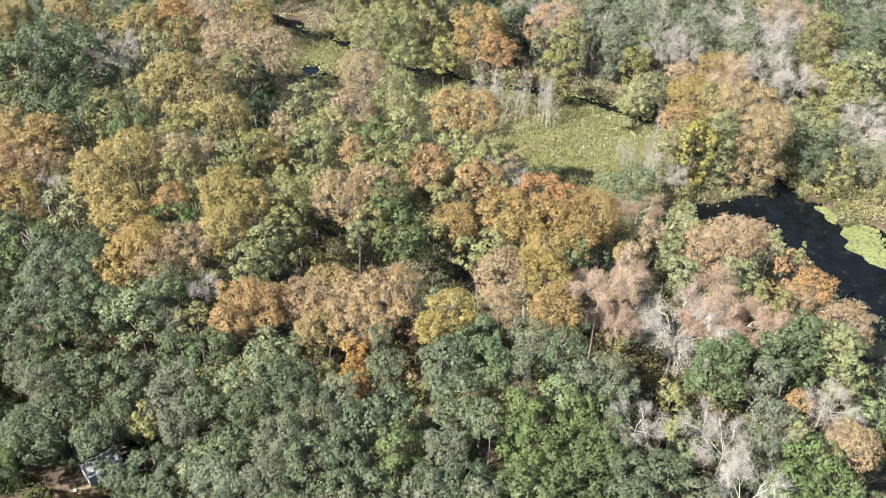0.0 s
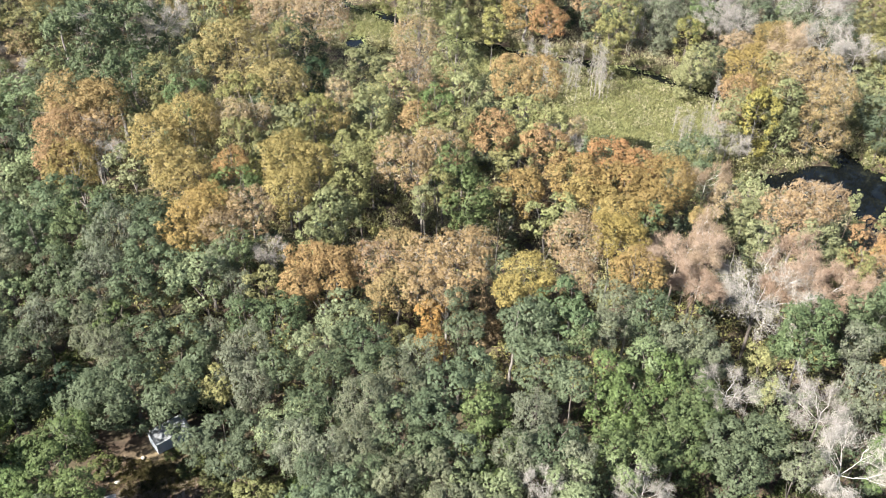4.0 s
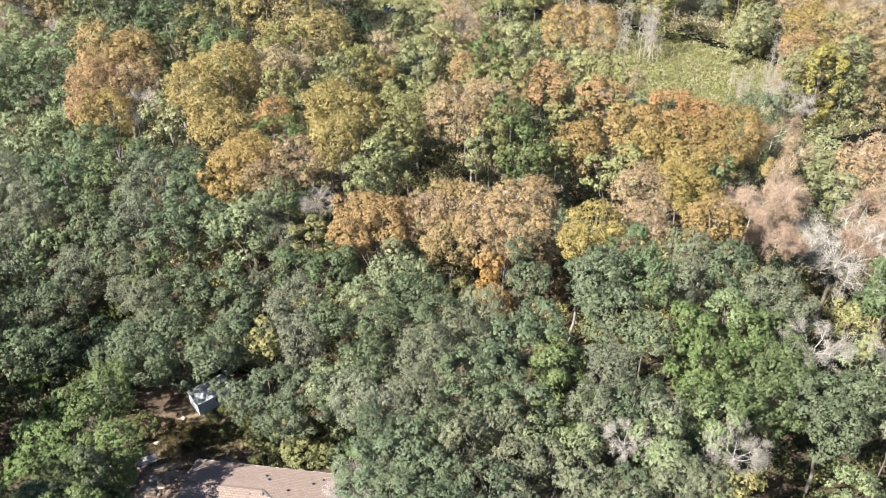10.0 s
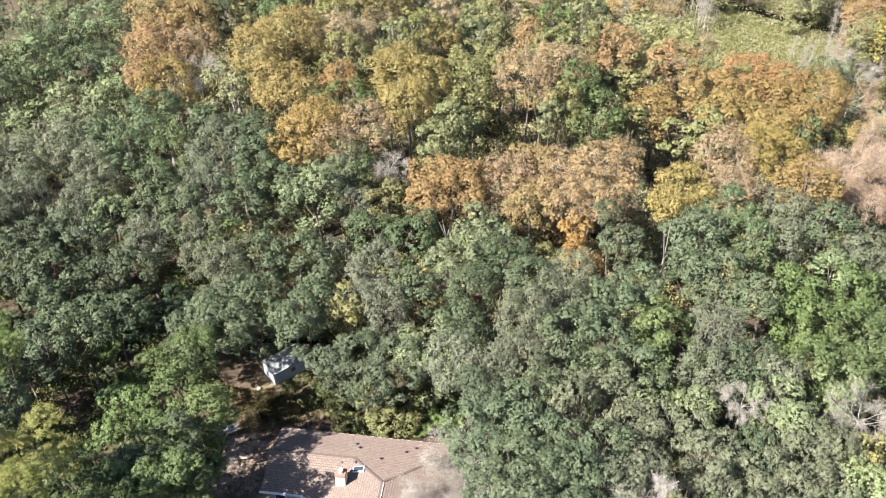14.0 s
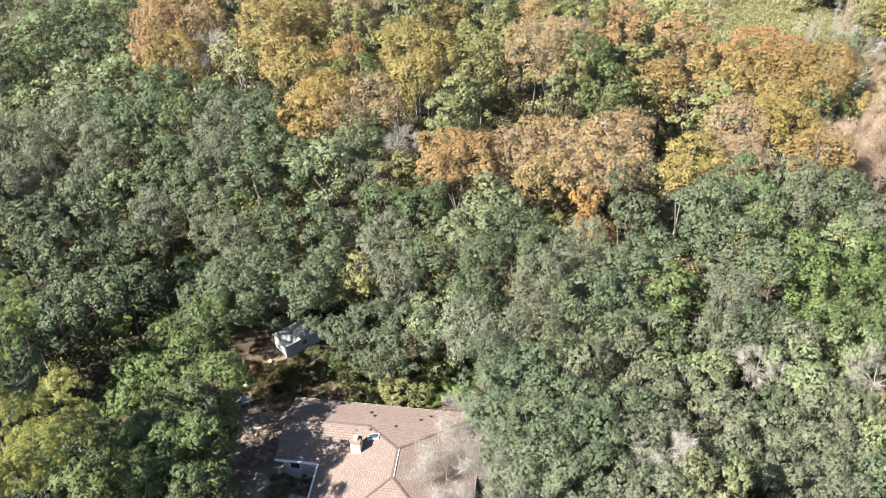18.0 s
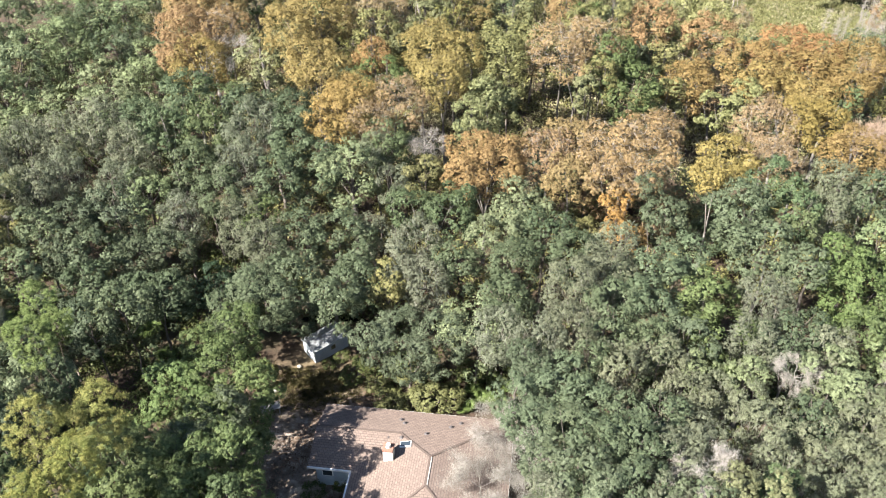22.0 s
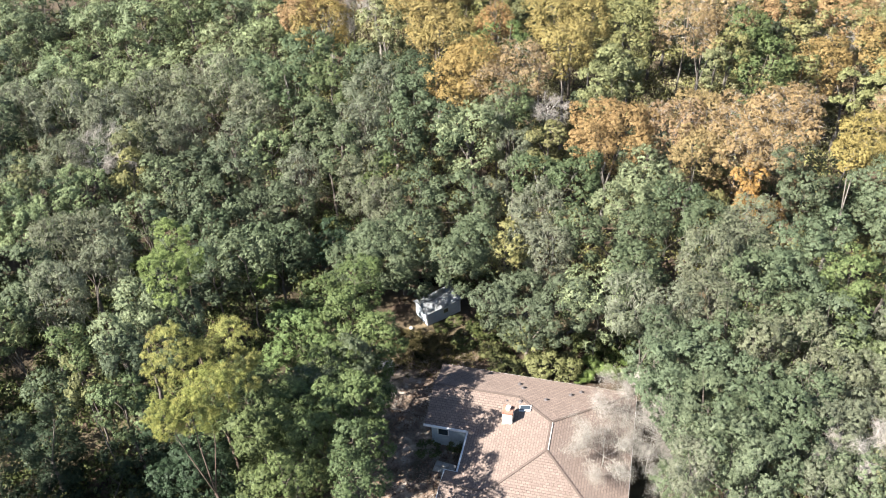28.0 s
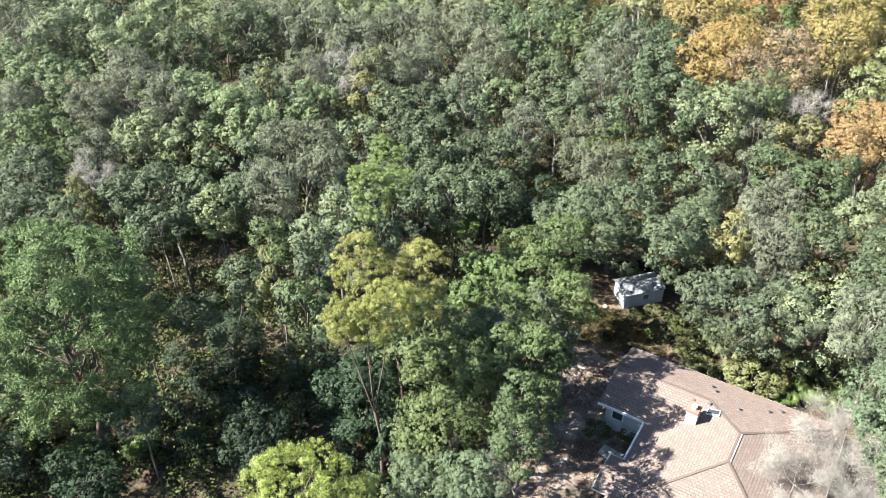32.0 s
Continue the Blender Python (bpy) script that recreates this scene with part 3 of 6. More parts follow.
def shapes(kind, v, far=False, size=1):
    """The crown, trunk and hangings of one variant of a kind of tree, made once. far: far from the camera, with fewer,
    larger leaves; size: 0 for narrow crowns, 2 for broad ones.
    """
    key = (kind, v, far, size)
    if key in SHAPES:
        return SHAPES[key]
    seed = 1000 + 17 * v + sum(ord(c) for c in kind) + 300 * size
    num, rest, girth, bark, _, _ = KINDS[kind]
    many, clump, wide, leaf = ((0.55, 0.55, 1.28, 1.4), (1.0, 1.0, 1.0, 1.0), (1.7, 1.6, 0.84, 0.72))[size]
    if far and num[0] > 9000:
        many, leaf = many * 0.6, leaf * 1.22
    elif num[0] > 9000:
        many, leaf = many * 1.35, leaf * 0.86
    num = (int(num[0] * many), int(num[1] * clump), num[2], num[3] * wide, num[4], num[5] * leaf, num[6] * leaf)
    if kind in LEAFLESS:
        wood, tips = bare_limbs(kind + "_limbs", seed, girth)
        crown = twig_mesh(kind + "_twigs", seed, tips, *rest["twigs"])
    else:
        crown, c, r = crown_mesh(kind + "_crown", seed, *num, **rest)
        wood = trunk_mesh(kind + "_trunk", seed, c, girth)
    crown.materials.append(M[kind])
    wood.materials.append(bark)
    extra = None
    if kind in ("mossy_oak", "tan_cypress"):
        rng = np.random.default_rng(seed + 5)
        n = 500 if kind == "mossy_oak" else 900
        pick = rng.integers(0, len(c), n)
        d = unit(rng, n)
        pos = c[pick] + d * r[pick][:, None] * np.array([1.05, 1.05, 0.8])
        if kind == "mossy_oak":
            pos[:, 2] -= 0.4
            nrm = d * np.array([1, 1, 0.1]) + rng.normal(size=d.shape) * 0.2
            extra = leaves("moss_strands", pos, nrm, 0.8, 0.12, rng, 0.1, 4.0, None, 4)
            extra.materials.append(M["moss"])
        else:
            extra = leaves("bare_twigs", pos, d + rng.normal(size=d.shape), 0.8, 0.04, rng, 0.1)
            extra.materials.append(M["bare"])
    SHAPES[key] = (crown, wood, extra)
    return SHAPES[key]


PLANTED = []


def lobed_trunk(kind, lobes, x, y, z):
    """A trunk that forks below the crown, with a limb or two into every lobe."""
    girth, bark = KINDS[kind][2:4]
    rng = np.random.default_rng(len(PLANTED))
    mids = [m - z for _, _, m, _ in lobes]
    top = 0.5 * min(mids)
    girth = girth * max(0.75, 0.28 * max(r for *_, r in lobes))
    segs, p, r = [], Vector((0, 0, -0.6)), girth
    for i in range(4):
        q = Vector((rng.normal() * 0.12, rng.normal() * 0.12, top * (i + 1) / 4))
        segs.append((p, q, r * (1.3 if i == 0 else 1), r * 0.86))
        p, r = q, r * 0.86
    for (lx, ly, lm, lr), h in zip(lobes, mids):
        e = Vector((lx - x, ly - y, h + 0.2 * lr))
        m = p.lerp(e, 0.5) + Vector(rng.normal(size=3)) * 0.25
        segs += [(p, m, r * 0.6, r * 0.42), (m, e, r * 0.42, r * 0.12)]
        for _ in range(4):
            f = m.lerp(e, rng.uniform(0.1, 0.9))
            segs.append((f, f + Vector((rng.normal() * 0.5, rng.normal() * 0.5, 0.25)) * lr, r * 0.22, r * 0.06))
    me = tubes(kind + "_trunk", segs, 6)
    me.materials.append(bark)
    return me


def plant(kind, *lobes):
    """A tree. Each lobe of its crown: x, y, the height of its middle above the house's floor, and its radius."""
    x, y = (sum(b[i] * b[3] for b in lobes) / sum(b[3] for b in lobes) for i in (0, 1))
    if y > 60 and water_distance(x, y) < (0.6 if x > 55 else -1.2):
        return None
    if len(lobes) > 1 and -23 < x < -13 and 53 < y < 62:
        x, y = -20.8, 62.6
    if len(lobes) > 1 and -3 < x < 3 and 50 < y < 58:
        y = 59.5
    z = land(x, y)
    tree = new(kind)
    turn = (len(PLANTED) * 137.5) % 360
    bare = kind in LEAFLESS
    dice = random.Random(len(PLANTED) + 900)
    tint = (dice.random(), dice.random(), dice.random(), 1)
    tree.matrix_world = pose(x, y, z, 0, 0, turn if len(lobes) == 1 else 0)
    text, group = KINDS[kind][-2:]
    tagged(tree, text, "tree", group)
    if len(lobes) > 1:
        part("trunk", lobed_trunk(kind, lobes, x, y, z), None, tree)
    for lx, ly, mid, r in lobes:
        v = len(PLANTED) % VARIANTS
        PLANTED.append((lx, ly, r))
        top, wood, extra = shapes(kind, v, y > 88, (0 if r < 2.3 else 1 if r < 3.7 else 2) if KINDS[kind][0][0] > 9000 else 1)
        s, h = r / 4.0, mid - z
        at = (lx - x, ly - y, h) if len(lobes) > 1 else (0, 0, h)
        if bare:
            column = part("trunk", cylinder(kind + "_trunk", 0.95 * KINDS[kind][2] * s, h - 3.2 * s + 0.6, (0, 0, (h - 3.2 * s) / 2 - 0.3), 8, 0.75 * KINDS[kind][2] * s), BARK, tree)
            limbs = part("branching", wood, None, column)
            limbs.location, limbs.scale = at, (s, s, s)
        elif len(lobes) == 1:
            part("trunk", wood, None, tree).scale = (s, s, h / 10.0)
        pieces = [("twig_spray" if bare else "crown", top)] + ([("hanging_moss" if kind == "mossy_oak" else "twig_haze", extra)] if extra else [])
        for name, me in pieces:
            ob = part(name, me, None, tree)
            ob.location, ob.scale = at, (s, s, s)
            ob.color = tint
            ob.rotation_euler.z = radians(0 if len(lobes) == 1 else (len(PLANTED) * 137.5) % 360)
            if bare or name != "crown":
                tagged(ob, kind="stuff")
    return tree


# ---- the trees that stand out, kind by kind: each lobe's place, height and radius ----
plant("live_oak", (-18.9, 170.2, 10.0, 5.8))
plant("live_oak", (107.9, 164.5, 8.6, 5.4))
plant("live_oak", (102.4, 150.4, 8.7, 4.1), (102.4, 150.1, 2.5, 3.9))
plant("live_oak", (-43.0, 138.1, 16.8, 3.8))
plant("live_oak", (-19.5, 59.2, 8.2, 3.6), (-21.6, 57.0, 8.8, 2.9), (-23.2, 61.0, 6.4, 2.6), (-24.6, 57.6, 6.0, 2.7), (-15.1, 56.0, 9.1, 2.2))
plant("live_oak", (-15.5, 64.8, 8.2, 3.4), (-19.6, 65.9, 8.9, 2.7), (-14.0, 58.3, 9.0, 2.5))
plant("live_oak", (-65.9, 72.9, 10.7, 3.3))
plant("live_oak", (-26.7, 83.5, 12.2, 3.2), (-21.9, 81.7, 13.6, 2.4))
plant("live_oak", (-34.4, 85.6, 12.8, 3.1), (-38.8, 82.2, 12.3, 2.5))
plant("live_oak", (-18.9, 73.7, 11.1, 3.1), (-22.4, 72.8, 11.0, 2.8), (-21.5, 77.5, 13.0, 2.9))
plant("live_oak", (21.3, 56.9, 13.9, 3.1), (23.8, 54.0, 14.3, 1.8), (20.4, 61.2, 15.1, 3.0))
plant("live_oak", (-9.1, 52.8, 6.9, 3.0), (-11.5, 52.1, 8.0, 1.9), (-5.5, 51.9, 8.1, 2.6))
plant("live_oak", (-31.5, 75.0, 10.8, 2.9), (-28.4, 71.1, 10.0, 2.9))
plant("live_oak", (-69.7, 66.0, 11.0, 2.9))
plant("live_oak", (11.9, 54.6, 12.9, 2.9), (14.9, 56.4, 13.4, 2.0), (10.5, 50.1, 13.6, 2.4))
plant("live_oak", (40.7, 49.5, 11.5, 2.8), (37.3, 48.9, 11.5, 2.5), (37.7, 46.0, 12.0, 2.5))
plant("live_oak", (3.6, 63.0, 10.9, 2.7))
plant("live_oak", (32.8, 63.2, 14.8, 2.7))
plant("live_oak", (-56.0, 42.7, 10.9, 2.7), (-50.9, 43.6, 11.2, 2.2))
plant("live_oak", (-66.0, 41.0, 10.9, 2.6), (-63.1, 36.9, 11.0, 2.3))
plant("live_oak", (7.5, 48.9, 14.1, 2.6), (10.2, 46.5, 13.1, 2.4))
plant("live_oak", (21.3, 47.1, 13.1, 2.6))
plant("live_oak", (-30.4, 57.9, 8.2, 2.5), (-32.9, 57.6, 8.3, 2.0))
plant("live_oak", (-35.3, 64.6, 7.1, 2.5), (-32.1, 65.1, 7.6, 2.4))
plant("live_oak", (0.6, 57.6, 12.1, 2.4), (5.3, 56.6, 13.3, 2.3), (-4.4, 59.8, 10.1, 2.2), (-0.7, 51.7, 12.5, 2.2))
plant("live_oak", (-42.5, 68.6, 8.9, 2.3), (-41.9, 63.5, 8.0, 2.2))
plant("live_oak", (-49.7, 49.2, 11.4, 2.2), (-47.4, 45.1, 11.8, 1.9))
plant("live_oak", (-36.0, 53.7, 8.8, 2.2))
plant("live_oak", (-38.6, 60.3, 7.6, 2.1))
plant("live_oak", (14.2, 62.3, 13.1, 2.1), (13.4, 66.3, 13.6, 1.5))
plant("live_oak", (13.2, 46.5, 13.0, 2.1))
plant("live_oak", (-51.4, 39.3, 11.1, 2.1))
plant("live_oak", (1.8, 40.7, 13.8, 2.0), (3.1, 42.2, 14.1, 1.7), (-0.2, 40.1, 14.0, 1.8), (4.5, 40.4, 14.1, 1.6), (0.5, 37.9, 14.1, 1.9))
plant("live_oak", (-59.0, 37.0, 11.0, 2.0))
plant("live_oak", (6.9, 33.7, 17.3, 2.0), (4.2, 33.6, 17.5, 1.9), (6.1, 30.4, 17.8, 1.7), (6.1, 37.6, 15.0, 1.9))
plant("live_oak", (-21.1, 41.4, 11.2, 1.9), (-23.3, 38.7, 11.7, 1.5))
plant("live_oak", (-44.1, 33.8, 9.1, 1.9), (-41.9, 36.7, 10.7, 1.9))
plant("live_oak", (3.0, 36.5, 15.1, 1.9))
plant("live_oak", (2.9, 30.9, 17.6, 1.9), (4.5, 29.7, 17.7, 1.8), (0.6, 32.7, 17.1, 1.4))
plant("live_oak", (9.5, 29.2, 17.8, 1.9))
plant("live_oak", (-37.2, 39.5, 12.3, 1.9))
plant("live_oak", (23.9, 32.6, 14.4, 1.8))
plant("live_oak", (9.1, 37.6, 15.0, 1.8))
plant("live_oak", (-42.9, 25.4, 8.5, 1.7))
plant("live_oak", (19.1, 37.8, 14.3, 1.7))
plant("live_oak", (-34.4, 44.5, 11.5, 1.6))
plant("live_oak", (-20.3, 26.5, 11.9, 1.6), (-19.3, 27.0, 12.0, 1.6), (-21.8, 26.8, 8.6, 3.0))
plant("live_oak", (0.7, 44.0, 14.0, 1.6))
plant("live_oak", (5.2, 43.8, 14.2, 1.4))
# oaks where the woods lie in shade, darkened by their leaf colour
plant("dark_oak", (-9.3, 127.4, 13.6, 4.3))
plant("dark_oak", (53.6, 171.5, 6.2, 4.2))
plant("dark_oak", (39.1, 170.5, 6.4, 4.1))
plant("dark_oak", (-7.0, 117.3, 14.2, 3.0))
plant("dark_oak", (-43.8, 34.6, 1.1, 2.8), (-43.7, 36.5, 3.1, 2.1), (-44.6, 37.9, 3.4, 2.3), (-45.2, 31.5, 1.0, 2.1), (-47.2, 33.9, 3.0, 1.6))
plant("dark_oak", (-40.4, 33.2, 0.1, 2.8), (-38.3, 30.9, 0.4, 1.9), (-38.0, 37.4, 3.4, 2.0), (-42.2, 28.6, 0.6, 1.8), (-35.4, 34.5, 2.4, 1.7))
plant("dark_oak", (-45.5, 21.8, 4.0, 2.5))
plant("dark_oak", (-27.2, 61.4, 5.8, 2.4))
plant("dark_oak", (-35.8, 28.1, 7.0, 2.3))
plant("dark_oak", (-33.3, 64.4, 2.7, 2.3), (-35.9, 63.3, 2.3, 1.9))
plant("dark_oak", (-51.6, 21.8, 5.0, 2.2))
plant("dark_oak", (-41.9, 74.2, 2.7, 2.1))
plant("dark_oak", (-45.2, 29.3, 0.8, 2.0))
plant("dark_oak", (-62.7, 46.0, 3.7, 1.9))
plant("laurel_oak", (81.5, 158.8, 8.8, 3.7), (81.5, 158.5, 3.4, 3.5))
plant("laurel_oak", (65.4, 161.2, 7.0, 3.5))
plant("laurel_oak", (15.4, 87.2, 12.9, 3.4), (14.0, 91.6, 14.1, 3.2))
plant("laurel_oak", (-31.1, 84.7, 12.6, 3.1), (-30.7, 79.4, 12.3, 2.6))
plant("laurel_oak", (-12.6, 86.3, 14.6, 2.9))
plant("laurel_oak", (-71.6, 45.5, 11.0, 2.9), (-68.0, 45.8, 11.0, 2.5))
plant("laurel_oak", (34.3, 52.2, 11.0, 2.8), (31.9, 51.8, 12.0, 2.3), (36.4, 53.3, 11.3, 2.3), (33.0, 48.6, 11.8, 2.5), (36.1, 56.1, 11.4, 2.7))
plant("laurel_oak", (29.5, 54.3, 12.5, 2.8), (27.6, 52.5, 12.8, 2.5), (27.4, 56.4, 13.4, 2.0), (33.4, 57.1, 12.6, 2.0))
plant("laurel_oak", (-22.6, 105.0, 17.3, 2.8))
plant("laurel_oak", (56.0, 51.4, 11.6, 2.8), (56.4, 47.1, 12.0, 2.4), (52.1, 47.2, 11.9, 2.6))
plant("laurel_oak", (16.0, 48.0, 12.7, 2.6), (15.2, 51.4, 13.4, 2.2))
plant("laurel_oak", (-11.5, 76.5, 13.0, 2.4))
plant("laurel_oak", (-22.7, 51.2, 10.5, 2.4), (-25.4, 50.1, 9.3, 1.8), (-22.4, 46.4, 10.9, 2.1))
plant("laurel_oak", (11.6, 103.3, 17.3, 2.4))
plant("laurel_oak", (-36.8, 36.8, 10.3, 2.2))
plant("laurel_oak", (29.4, 46.6, 12.9, 2.2), (26.3, 46.9, 13.3, 2.1))
plant("laurel_oak", (-27.2, 46.3, 8.7, 2.2), (-24.8, 46.0, 9.3, 2.1), (-25.0, 43.2, 8.2, 3.6))
plant("laurel_oak", (36.7, 81.9, 13.2, 2.0))
plant("laurel_oak", (-21.7, 36.6, 11.7, 2.0), (-23.2, 37.2, 9.6, 3.9), (-19.8, 37.6, 11.9, 1.8), (-22.8, 34.4, 11.8, 1.5), (-18.8, 36.0, 9.9, 1.4))
plant("laurel_oak", (-23.1, 67.6, 9.0, 2.0))
plant("laurel_oak", (-10.8, 130.4, 16.6, 1.9))
plant("laurel_oak", (-24.9, 35.8, 11.5, 1.8), (-25.8, 34.3, 11.6, 1.7), (-28.0, 37.6, 10.2, 3.6), (-23.6, 31.2, 9.2, 3.1), (-21.8, 40.2, 9.6, 3.5))
plant("laurel_oak", (-19.7, 44.6, 11.1, 1.8), (-21.0, 44.6, 8.6, 2.7))
plant("laurel_oak", (-18.6, 32.4, 9.7, 1.7), (-19.0, 31.2, 12.2, 1.5), (-19.4, 33.7, 12.3, 1.4))
plant("laurel_oak", (25.2, 59.6, 14.1, 1.7))
plant("laurel_oak", (-58.5, 34.6, 11.1, 1.6))
plant("laurel_oak", (-40.8, 39.4, 13.2, 1.6))
plant("laurel_oak", (-23.3, 30.8, 11.9, 1.6))
plant("laurel_oak", (-28.0, 38.9, 11.3, 1.5))
plant("laurel_oak", (14.4, 30.5, 17.6, 1.2))
plant("bay_tree", (-40.6, 119.6, 18.7, 6.2), (-35.3, 124.1, 18.6, 5.7))
plant("bay_tree", (-31.2, 110.1, 16.3, 4.7))
plant("bay_tree", (50.1, 64.0, 10.8, 3.5), (51.9, 66.0, 11.6, 2.4))
plant("bay_tree", (58.6, 65.8, 11.5, 3.1), (62.0, 69.5, 11.6, 2.4))
plant("bay_tree", (-4.9, 66.3, 11.0, 2.9), (-8.8, 67.5, 10.7, 2.2))
plant("bay_tree", (-35.3, 79.6, 12.1, 2.5))
plant("bay_tree", (24.1, 64.5, 15.2, 2.4), (25.0, 60.9, 15.2, 1.9))
plant("mossy_oak", (62.0, 167.3, 8.0, 5.6), (56.9, 159.2, 7.7, 3.5), (56.9, 158.9, 2.4, 3.4))
plant("mossy_oak", (75.2, 164.3, 8.2, 5.2))
plant("mossy_oak", (-58.8, 76.7, 9.7, 4.2), (-54.5, 76.6, 9.8, 3.2), (-64.5, 76.4, 10.8, 2.7))
plant("mossy_oak", (-68.1, 54.3, 10.6, 3.8), (-69.4, 51.8, 11.0, 2.6), (-70.0, 58.8, 10.5, 3.2), (-63.3, 55.8, 10.9, 2.9))
plant("mossy_oak", (91.3, 127.2, 4.4, 3.7), (91.3, 119.7, 4.0, 3.3))
plant("mossy_oak", (-26.0, 79.2, 12.5, 3.3), (-26.3, 74.3, 11.4, 2.9))
plant("mossy_oak", (-89.5, 63.4, 11.1, 3.3))
plant("mossy_oak", (53.2, 55.5, 11.1, 3.2))
plant("mossy_oak", (-43.5, 82.5, 11.3, 3.2), (-47.6, 81.1, 10.5, 2.9), (-38.9, 77.8, 11.0, 2.7))
plant("mossy_oak", (-51.4, 80.3, 10.2, 3.0))
plant("mossy_oak", (-39.4, 72.9, 9.3, 2.9), (-45.2, 74.4, 10.0, 2.7))
plant("mossy_oak", (-46.8, 55.2, 10.3, 2.8), (-49.1, 53.4, 10.8, 2.8))
plant("mossy_oak", (4.8, 51.0, 14.7, 2.8), (4.2, 47.0, 14.0, 2.4), (7.7, 53.9, 13.7, 2.5))
plant("mossy_oak", (-69.0, 75.4, 11.1, 2.8))
plant("mossy_oak", (-76.3, 48.8, 11.1, 2.7))
plant("mossy_oak", (36.9, 60.9, 12.9, 2.7), (38.4, 59.4, 12.7, 2.0), (34.4, 60.1, 13.6, 2.0))
plant("mossy_oak", (-47.4, 72.2, 9.9, 2.7))
plant("mossy_oak", (68.2, 113.1, 8.0, 2.7), (68.2, 112.8, 4.0, 2.6))
plant("mossy_oak", (-55.2, 67.1, 10.1, 2.7))
plant("mossy_oak", (29.5, 64.0, 14.9, 2.7), (27.8, 60.6, 14.8, 1.9))
plant("mossy_oak", (-25.3, 66.6, 9.4, 2.6), (-22.5, 63.7, 9.2, 2.4))
plant("mossy_oak", (-8.2, 63.6, 9.5, 2.6), (-9.4, 60.6, 9.2, 2.2), (-7.1, 58.4, 8.9, 2.5))
plant("mossy_oak", (-45.1, 45.9, 12.4, 2.5), (-43.2, 50.4, 11.8, 2.2))
plant("mossy_oak", (-31.8, 69.1, 8.6, 2.5))
plant("mossy_oak", (22.5, 37.5, 14.0, 2.5), (24.5, 37.9, 14.2, 2.1), (23.1, 34.9, 14.2, 2.0), (21.1, 34.6, 14.2, 2.2), (19.3, 35.8, 14.3, 2.0))
plant("mossy_oak", (19.9, 50.7, 13.6, 2.4), (18.2, 46.6, 12.9, 2.4))
plant("mossy_oak", (9.5, 59.1, 12.2, 2.4))
plant("mossy_oak", (10.3, 44.1, 13.3, 2.2), (7.3, 43.2, 13.6, 2.2), (11.7, 40.6, 13.5, 2.1))
plant("mossy_oak", (16.1, 37.7, 13.9, 2.2), (16.0, 40.0, 13.4, 1.8), (15.4, 34.4, 15.5, 1.6), (13.9, 41.2, 13.3, 1.7))
plant("mossy_oak", (-1.1, 48.2, 12.7, 2.2), (1.8, 46.0, 13.7, 2.1))
plant("mossy_oak", (54.8, 62.1, 11.7, 2.2))
plant("mossy_oak", (-63.3, 45.7, 11.1, 2.2))
plant("mossy_oak", (-12.7, 75.5, 12.0, 2.0))
plant("mossy_oak", (18.7, 33.2, 14.7, 1.9), (21.2, 32.0, 14.6, 1.8))
plant("mossy_oak", (-10.8, 71.5, 10.9, 1.9))
plant("mossy_oak", (-12.6, 66.4, 8.4, 1.9))
plant("mossy_oak", (43.0, 46.2, 12.4, 1.9))
plant("mossy_oak", (23.0, 45.3, 13.8, 1.8))
plant("mossy_oak", (8.8, 32.8, 17.4, 1.8), (10.9, 34.4, 16.5, 1.7), (7.6, 29.6, 17.8, 1.5))
plant("mossy_oak", (0.8, 29.9, 17.3, 1.5))
plant("olive_hardwood", (15.6, 171.8, 10.0, 5.2))
plant("olive_hardwood", (99.6, 161.3, 8.6, 4.9))
plant("olive_hardwood", (93.9, 140.6, 7.5, 4.7))
plant("olive_hardwood", (4.1, 169.7, 10.0, 4.5))
plant("olive_hardwood", (47.6, 157.4, 8.3, 4.4))
plant("olive_hardwood", (9.2, 150.3, 13.0, 4.4))
plant("olive_hardwood", (5.7, 106.7, 15.6, 4.1))
plant("olive_hardwood", (93.3, 151.2, 8.8, 4.0), (93.3, 150.9, 2.7, 3.8))
plant("olive_hardwood", (-4.8, 101.3, 15.1, 3.8))
plant("olive_hardwood", (-27.0, 109.6, 17.0, 3.7), (-23.4, 113.9, 18.5, 2.6))
plant("olive_hardwood", (0.7, 91.3, 13.9, 3.7), (1.2, 95.9, 14.9, 3.1), (0.4, 86.6, 13.3, 2.9), (5.0, 93.9, 15.3, 2.5))
plant("olive_hardwood", (43.7, 146.4, 8.6, 3.6))
plant("olive_hardwood", (22.2, 96.7, 12.7, 3.5), (28.5, 96.5, 12.8, 2.2))
plant("olive_hardwood", (18.3, 162.0, 10.1, 3.5), (11.1, 163.0, 10.7, 3.3))
plant("olive_hardwood", (68.2, 130.0, 10.2, 3.4), (68.2, 129.7, 5.1, 3.3))
plant("olive_hardwood", (-15.1, 104.4, 17.3, 3.3))
plant("olive_hardwood", (14.2, 99.8, 15.3, 3.1), (10.9, 97.8, 15.4, 2.6))
plant("olive_hardwood", (-13.3, 94.9, 16.1, 3.1))
plant("olive_hardwood", (60.9, 155.3, 5.9, 3.1))
plant("olive_hardwood", (-22.2, 138.0, 17.1, 3.1))
plant("olive_hardwood", (74.2, 104.6, 9.1, 2.8), (74.2, 104.3, 4.8, 2.7))
plant("olive_hardwood", (-11.0, 123.5, 17.3, 2.8))
plant("olive_hardwood", (60.1, 76.2, 10.0, 2.6))
plant("olive_hardwood", (-52.8, 25.7, 5.0, 2.5))
plant("olive_hardwood", (11.7, 87.4, 14.3, 2.2))
